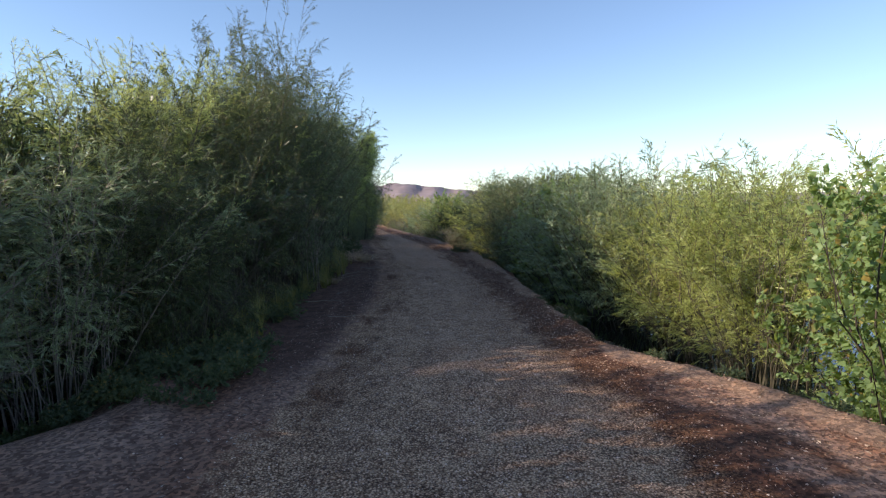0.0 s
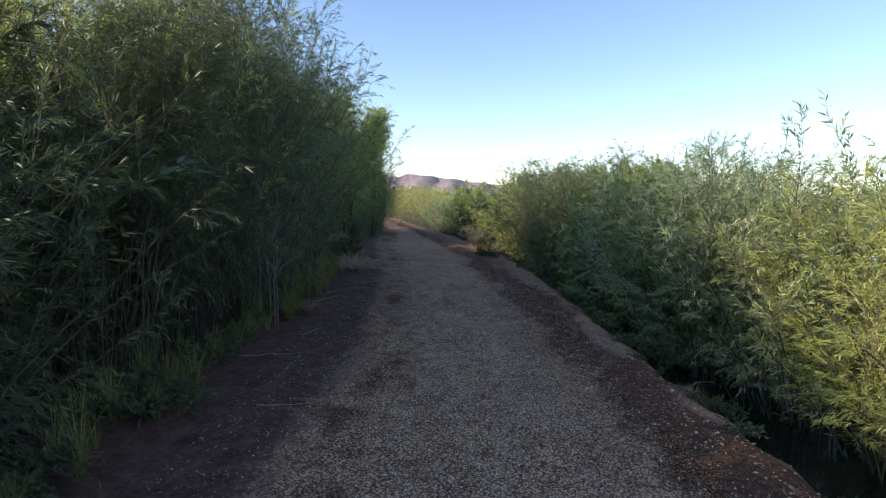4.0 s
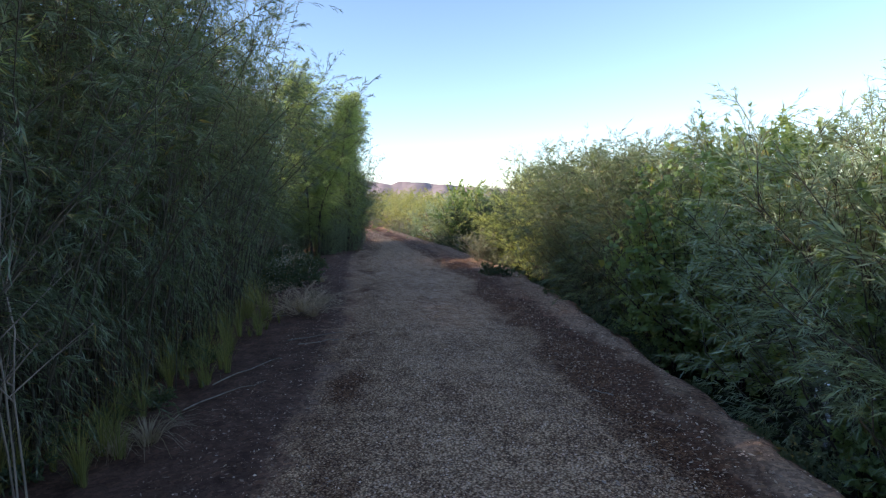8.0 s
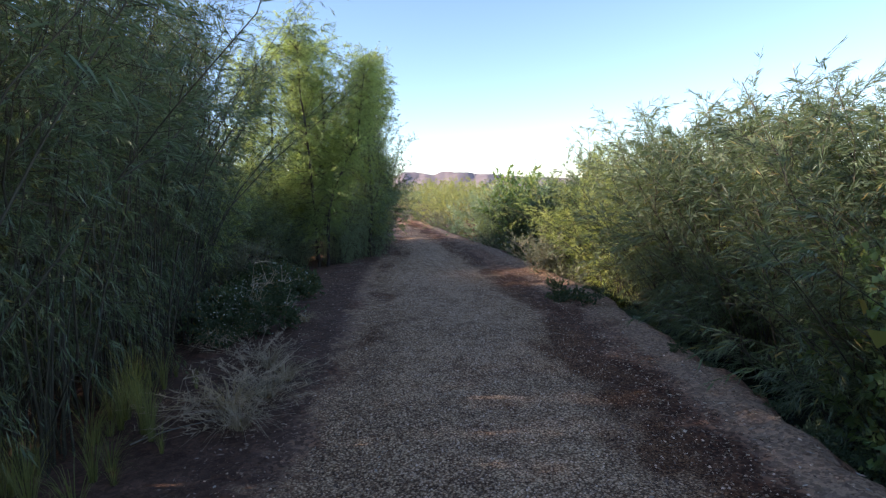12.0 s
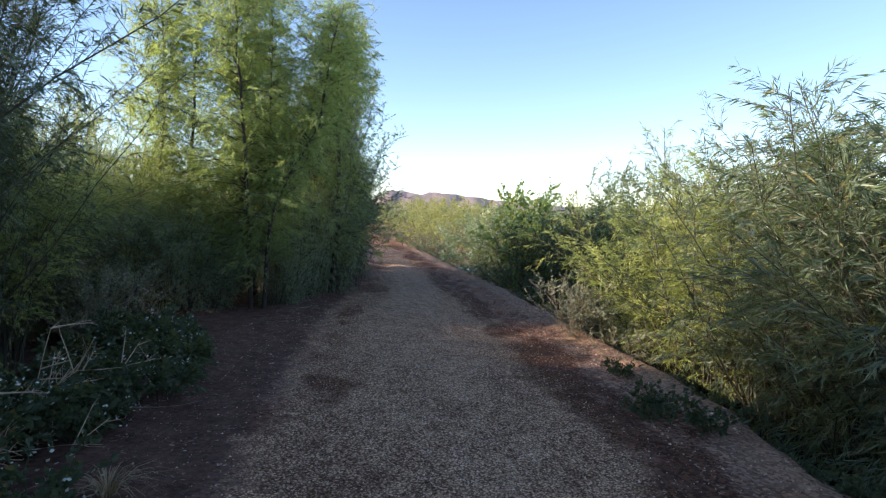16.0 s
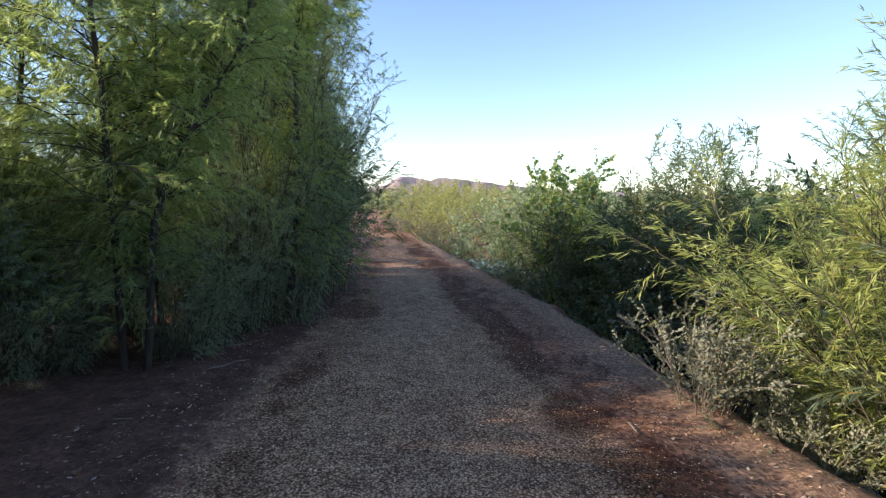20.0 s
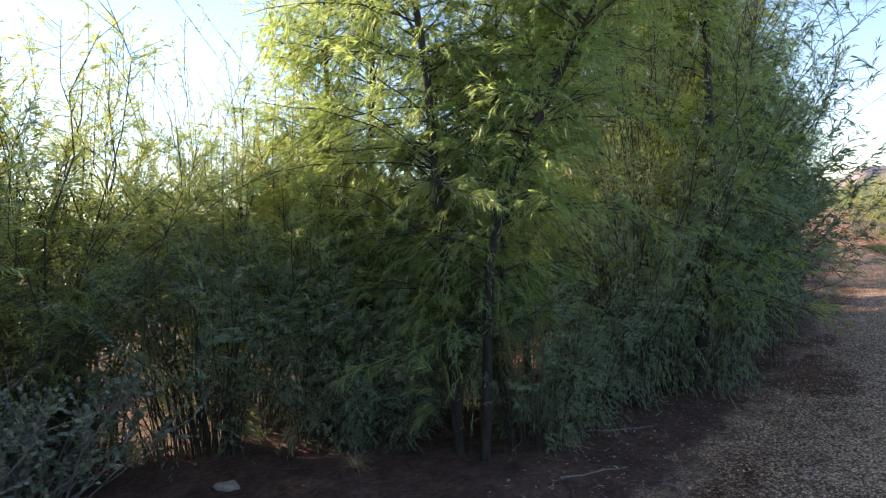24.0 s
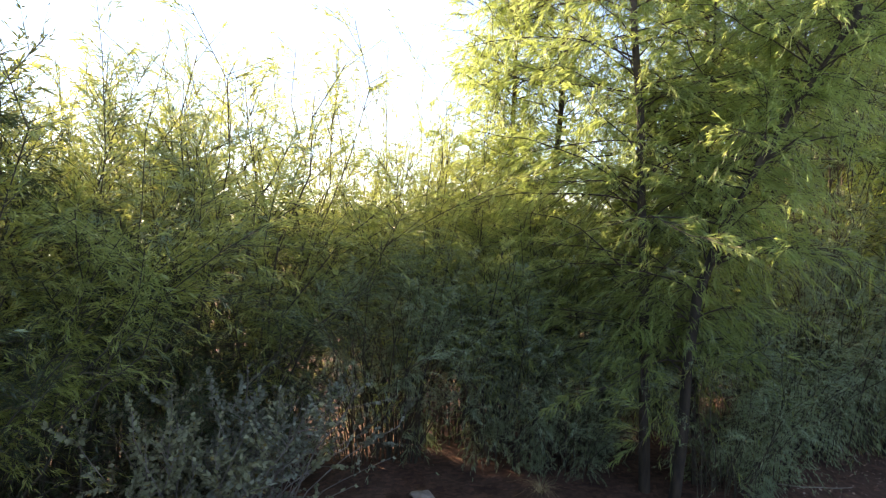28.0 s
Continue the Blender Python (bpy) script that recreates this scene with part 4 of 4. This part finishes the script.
for x, y, s in [p for p in spots if not (p[0] < -2.4 and p[1] > 17)]:
    low("weed", "weed", x, y, s, "low grey-green weed on bare soil", "weed", "weeds along the shoulders", sink=0.01)


def tuft_mesh(name, seed, n, h, spread, droop, wide, mat):
    """Arching blades from one root, four faces to a blade."""
    r = np.random.RandomState(seed)
    a = r.uniform(0, 6.28, n)
    out = np.stack([np.cos(a), np.sin(a), 0 * a], 1)
    ln, reach = h * r.uniform(0.55, 1.1, n), spread * r.uniform(0.2, 1.0, n)
    s = np.linspace(0, 1, 5)
    p = out[:, None, :] * (0.12 * spread * r.uniform(0, 1, n)[:, None, None] + reach[:, None, None] * (s ** 1.6)[None, :, None])
    p[:, :, 2] += ln[:, None] * (s - droop * s ** 3)[None, :]
    side = np.stack([-np.sin(a + r.normal(size=n) * 0.6), np.cos(a), 0 * a], 1)
    w = wide * (1 - 0.85 * s)[None, :, None] * side[:, None, :]
    v = np.stack([p - w, p + w], 2).reshape(-1, 3)
    i = (np.arange(n)[:, None] * 10 + np.arange(4)[None, :] * 2).ravel()
    return mesh_from(name, v, np.stack([i, i + 1, i + 3, i + 2], 1), mat)


REED = tuft_mesh("reed_blades", 51, 46, 0.72, 0.26, 0.22, 0.0032, GRASS)
REED_BENT = tuft_mesh("bent_reed_blades", 53, 40, 0.60, 0.42, 0.40, 0.0032, GRASS)
DRY = tuft_mesh("straw_blades", 52, 90, 0.36, 0.48, 0.75, 0.004, STRAW)


def tuft(me, name, x, y, size, label, group):
    return tagged_at(new(name, me), x, y, size, label, "grass", group)


def tagged_at(ob, x, y, size, label, category, group, tall=1.0):
    ob.matrix_world = pose(x, y, float(land(x, y)) - 0.01, 0, 0, (x * 97 + y * 211) % 360) @ Matrix.Diagonal((size, size, size * tall, 1))
    return tagged(ob, label, category, group)


for k in range(64):
    y = 11.6 + rw.random() * 6.0
    x = float(np.interp(y, ROAD_Y, ROAD_L)) - 0.2 - 0.8 * rw.random()
    tuft(rw.choice((REED, REED_BENT)), "reed_grass", x, y, 0.35 + 0.65 * rw.random(), "green reed grass at the hedge's foot", "reed grass")
for k in range(40):
    y = 6.0 + rw.random() * 6
    tuft(rw.choice((REED, REED_BENT)), "reed_grass", float(np.interp(y, ROAD_Y, ROAD_L)) - 0.35 - 0.7 * rw.random(), y, 0.4 + 0.6 * rw.random(), "green reed grass at the hedge's foot", "reed grass")
for x, y, s in ((-2.3, 12.35, 1.0), (-2.45, 12.2, 0.8), (-2.25, 17.4, 0.9), (-2.5, 17.7, 1.0), (-2.4, 16.7, 1.2), (-2.2, 16.4, 1.0), (-2.25, 17.0, 1.1), (-3.35, 18.4, 1.1), (-2.75, 19.4, 0.7), (-4.62, 24.41, 0.4), (2.05, 7.4, 0.5), (1.85, 9.2, 0.5), (1.75, 11.4, 0.5)):
    tuft(DRY, "dry_grass", x, y, s, "bleached arching dry grass tuft", "dry grass tufts")


# bare wood: dead wands in the hedge and sticks on the soil
def dead_shrub(seed, h, n, spread, mat=DEADWOOD):
    r = np.random.RandomState(seed)
    p = stems(r, n, h, spread, spread * 1.2, low=0.6)
    t = sprays(r, p, 7, 0.25, 0.95, 0.6 * h / 3, 0.05, 0.6)
    u = sprays(r, t, 3, 0.3, 0.95, 0.25 * h / 3, 0.0, 0.3)
    parts = [tubes(p, taper(p, 0.006 * h / 3 + 0.001, 0.002), 5), tubes(t, taper(t, 0.005, 0.0018), 4), tubes(u[:, ::3], taper(u[:, ::3], 0.002, 0.001), 3)]
    return mesh_from("dead_wood", *joined(parts), mat, False)


DEAD = dead_shrub(61, 3.0, 4, 0.4)
BRUSH = dead_shrub(62, 0.7, 26, 0.7, DRY_TWIG)
for x, y, s in ((-2.55, 11.5, 0.95), (-4.4, 19.3, 0.6)):
    tagged_at(new("dead_shrub", DEAD), x, y, s, "leafless grey dead shrub standing in the hedge", "dead shrub", "dead shrubs")
for x, y, s in ((-2.35, 16.45, 0.62), (-2.55, 16.8, 0.75), (-2.25, 16.95, 0.55), (-2.45, 17.3, 0.7), (-2.75, 18.0, 0.8), (-3.3, 18.9, 0.55), (-3.6, 19.9, 0.6)):
    tagged_at(new("dry_brush", BRUSH), x, y, s, "tangle of pale dry twigs on the soil", "brush", "dry brush", 0.5)


# sprawling bleached branches that lie out of the hedge
BRANCH = dead_shrub(63, 1.5, 3, 0.35, DRY_TWIG)
for x, y, s, tilt, turn in ((-4.0, 20.0, 1.0, 62, 118), (-3.7, 19.4, 0.8, 66, 80), (-2.75, 16.2, 0.6, 64, 100)):
    ob = new("fallen_branch", BRANCH)
    ob.matrix_world = pose(x, y, float(land(x, y)) + 0.02, 0, 0, turn) @ pose(0, 0, 0, tilt, 0, 0) @ Matrix.Diagonal((s, s, s, 1))
    tagged(ob, "bleached dead branch sprawling out of the hedge", "branch", "fallen branches")


def stick(x, y, length, turn, thick=0.006, label="bleached fallen stick lying on the soil"):
    r = np.random.RandomState(int(abs(x * 1000 + y * 77)))
    s = np.linspace(-0.5, 0.5, 7)
    p = np.stack([s * length, np.cumsum(r.normal(size=7)) * 0.012 * length, 0.004 + 0.02 * np.abs(r.normal(size=7)) * length], 1)[None]
    me = mesh_from("stick", *tubes(p, taper(p, thick, thick * 0.4), 6), DEADWOOD, False)
    ob = new("stick", me)
    ob.matrix_world = pose(x, y, float(land(x, y)) + thick * 0.5, 0, 0, turn)
    tagged(ob, label, "stick", "fallen sticks")


for x, y, ln, turn in ((-3.78, 25.4, 0.24, 25), (-3.5, 25.2, 0.4, 60), (-3.75, 25.8, 0.6, 50), (-4.1, 25.8, 0.5, 35), (-1.9, 11.1, 0.5, 70), (-2.05, 9.95, 0.6, 15), (-1.75, 14.95, 0.5, 30), (-1.85, 15.2, 0.7, 40),
                       (-2.1, 13.2, 0.8, 60), (-2.2, 13.9, 0.9, 70), (-2.6, 16.4, 0.7, 55), (-3.3, 20.5, 0.9, 30), (-0.3, 24.6, 0.2, 100), (0.1, 26.2, 0.35, 40), (-3.6, 23.9, 0.12, 10), (-1.5, 8.6, 0.4, 20), (0.9, 13.3, 0.22, 130)):
    stick(x, y, ln, turn)


def rock(x, y, size, label):
    r = np.random.RandomState(91)
    bm = bmesh.new()
    bmesh.ops.create_icosphere(bm, subdivisions=2, radius=1.0)
    for v in bm.verts:
        v.co = v.co * (1 + 0.14 * r.normal()) * size
        v.co.z *= 0.55
        v.co.x *= 1.4
    me = bpy.data.meshes.new("rock")
    bm.to_mesh(me)
    bm.free()
    me.materials.append(PALE_ROCK)
    ob = new("rock", me)
    ob.matrix_world = pose(x, y, float(land(x, y)) + 0.25 * size, 0, 0, 35)
    return tagged(ob, label, "rock")


rock(-4.95, 23.78, 0.05, "fist-sized pale stone lying on bare soil")


# ---- loose stones and litter ----
def scatter(name, seed, count, lo, hi, flat, mat, where, label):
    """Small angular pieces strewn over the ground, one mass."""
    r = np.random.RandomState(seed)
    y = r.uniform(1.5, 34, count) ** 1.0
    x = where(r, y)
    size = lo + (hi - lo) * r.uniform(0, 1, count) ** 2.5
    c = np.stack([x, y, land(x, y)], 1)
    a0 = r.uniform(0, 6.28, count)
    q = rnd_dirs(r, count, -1, 1)
    w = unit(np.cross(q, unit(r.normal(size=(count, 3)))))
    e = np.cross(q, w)
    ax = [q * (size * r.uniform(0.7, 1.2, count))[:, None], w * (size * r.uniform(0.5, 0.9, count))[:, None], e * (size * r.uniform(0.35, 0.7, count))[:, None]]
    if flat > 0.5:
        ax = [np.stack([size * np.cos(k), size * np.sin(k), 0 * size], 1) * r.uniform(0.6, 1.15, count)[:, None] for k in (a0, a0 + 1.57, a0 + 3.14, a0 + 4.71)]
        pts = [c + ax[0], c + ax[1], c + ax[2], c + ax[3], c + np.stack([size * r.uniform(-0.3, 0.3, count), size * r.uniform(-0.3, 0.3, count), size * r.uniform(0.6, 1.2, count)], 1)]
        faces = ((0, 1, 4), (1, 2, 4), (2, 3, 4), (3, 0, 4))
    else:
        pts = [c + ax[0], c + ax[1] * 0.6, c - ax[0], c - ax[1] * 0.6]
        faces = ((0, 1, 2), (0, 2, 3))
    v = np.stack(pts, 1)
    v[:, :, 2] = c[:, None, 2] + (v[:, :, 2] - c[:, None, 2]) * flat + (size[:, None] * 0.3 if flat < 0.5 else -0.15 * size[:, None])
    i = np.arange(count)[:, None] * len(pts)
    f = np.concatenate([i + np.array(k) for k in faces], 1).reshape(-1, 3)
    tagged(new(name, mesh_from(name, v.reshape(-1, 3), f, mat)), label, "stones" if flat > 0.5 else "litter", kind="stuff")


def on_strip(r, y):
    l, h = np.interp(y, STRIP_Y, STRIP_L), np.interp(y, STRIP_Y, STRIP_R)
    return l + (h - l) * np.clip(r.normal(0.5, 0.28, len(y)), -0.25, 1.25)


def on_shoulders(r, y):
    l, h = np.interp(y, ROAD_Y, ROAD_L), np.interp(y, ROAD_Y, ROAD_R)
    k = r.uniform(0, 1, len(y))
    k = np.where(r.uniform(0, 1, len(y)) < 0.5, 0.30 * k, 1 - 0.34 * k)
    return l + (h - l) * k


scatter("gravel", 71, 150000, 0.004, 0.0125, 0.8, STONE, on_strip, "loose grey-brown gravel on the track")
scatter("chips", 72, 60000, 0.005, 0.026, 0.25, LITTER, on_shoulders, "wood chips and dead leaves on the shoulders")


def on_right_shoulder(r, y):
    h = np.interp(y, ROAD_Y, ROAD_R)
    return h - 0.85 + 0.75 * r.uniform(0, 1, len(y))


scatter("wood_chips", 74, 16000, 0.008, 0.030, 0.30, CHIP, on_right_shoulder, "pale wood chips and dry leaves along the shoulder")
scatter("shoulder_stones", 73, 1300, 0.008, 0.022, 0.8, STONE, on_right_shoulder, "reddish stones and clods along the shoulder")


def hills():
    """The mountain range beyond the scrub."""
    az = np.radians(np.linspace(-70, 70, 560))
    a = np.degrees(az)
    crest = np.interp(a, (-70, -40, -20, -8, -4, -1, 1.5, 3.2, 4.6, 5.3, 6.1, 6.7, 8.2, 9.1, 9.6, 10.4, 12, 16, 30, 45, 70),
                      (0.8, 1.1, 0.8, 1.1, 1.3, 1.55, 1.85, 2.0, 2.18, 2.12, 1.86, 2.02, 2.2, 2.22, 1.95, 1.35, 1.1, 0.9, 1.2, 0.8, 0.9))
    crest = crest + 0.03 * np.sin(a * 2.7) + 0.010 * np.sin(a * 7.3) + 0.005 * np.sin(a * 12.9 + 1)
    rows, d0 = [], 2600.0
    for k, (s, rise) in enumerate(((0, -0.05), (250, 0.25), (480, 0.5), (660, 0.8), (780, 1.0), (1000, 0.7))):
        d = d0 + s + 40 * np.sin(a * 2.3 + k) + 10 * np.sin(a * 6.1 + 2 * k)
        z = np.tan(np.radians(crest)) * (d0 + 780) * rise * (1 + 0.05 * np.sin(a * 2.3 + 1.7 * k) * (0 < k < 4)) - 12 * (k == 0)
        rows.append(np.stack([-np.sin(az) * d, np.cos(az) * d, z], 1))
    v = np.concatenate(rows)
    n = len(az)
    i = (np.arange(5)[:, None] * n + np.arange(n - 1)[None, :]).ravel()
    me = mesh_from("backdrop", v, np.stack([i, i + 1, i + n + 1, i + n], 1), HAZY_ROCK, False)
    tagged(new("backdrop", me), "low bare desert mountains beyond the scrub", "mountains", kind="structure")


hills()
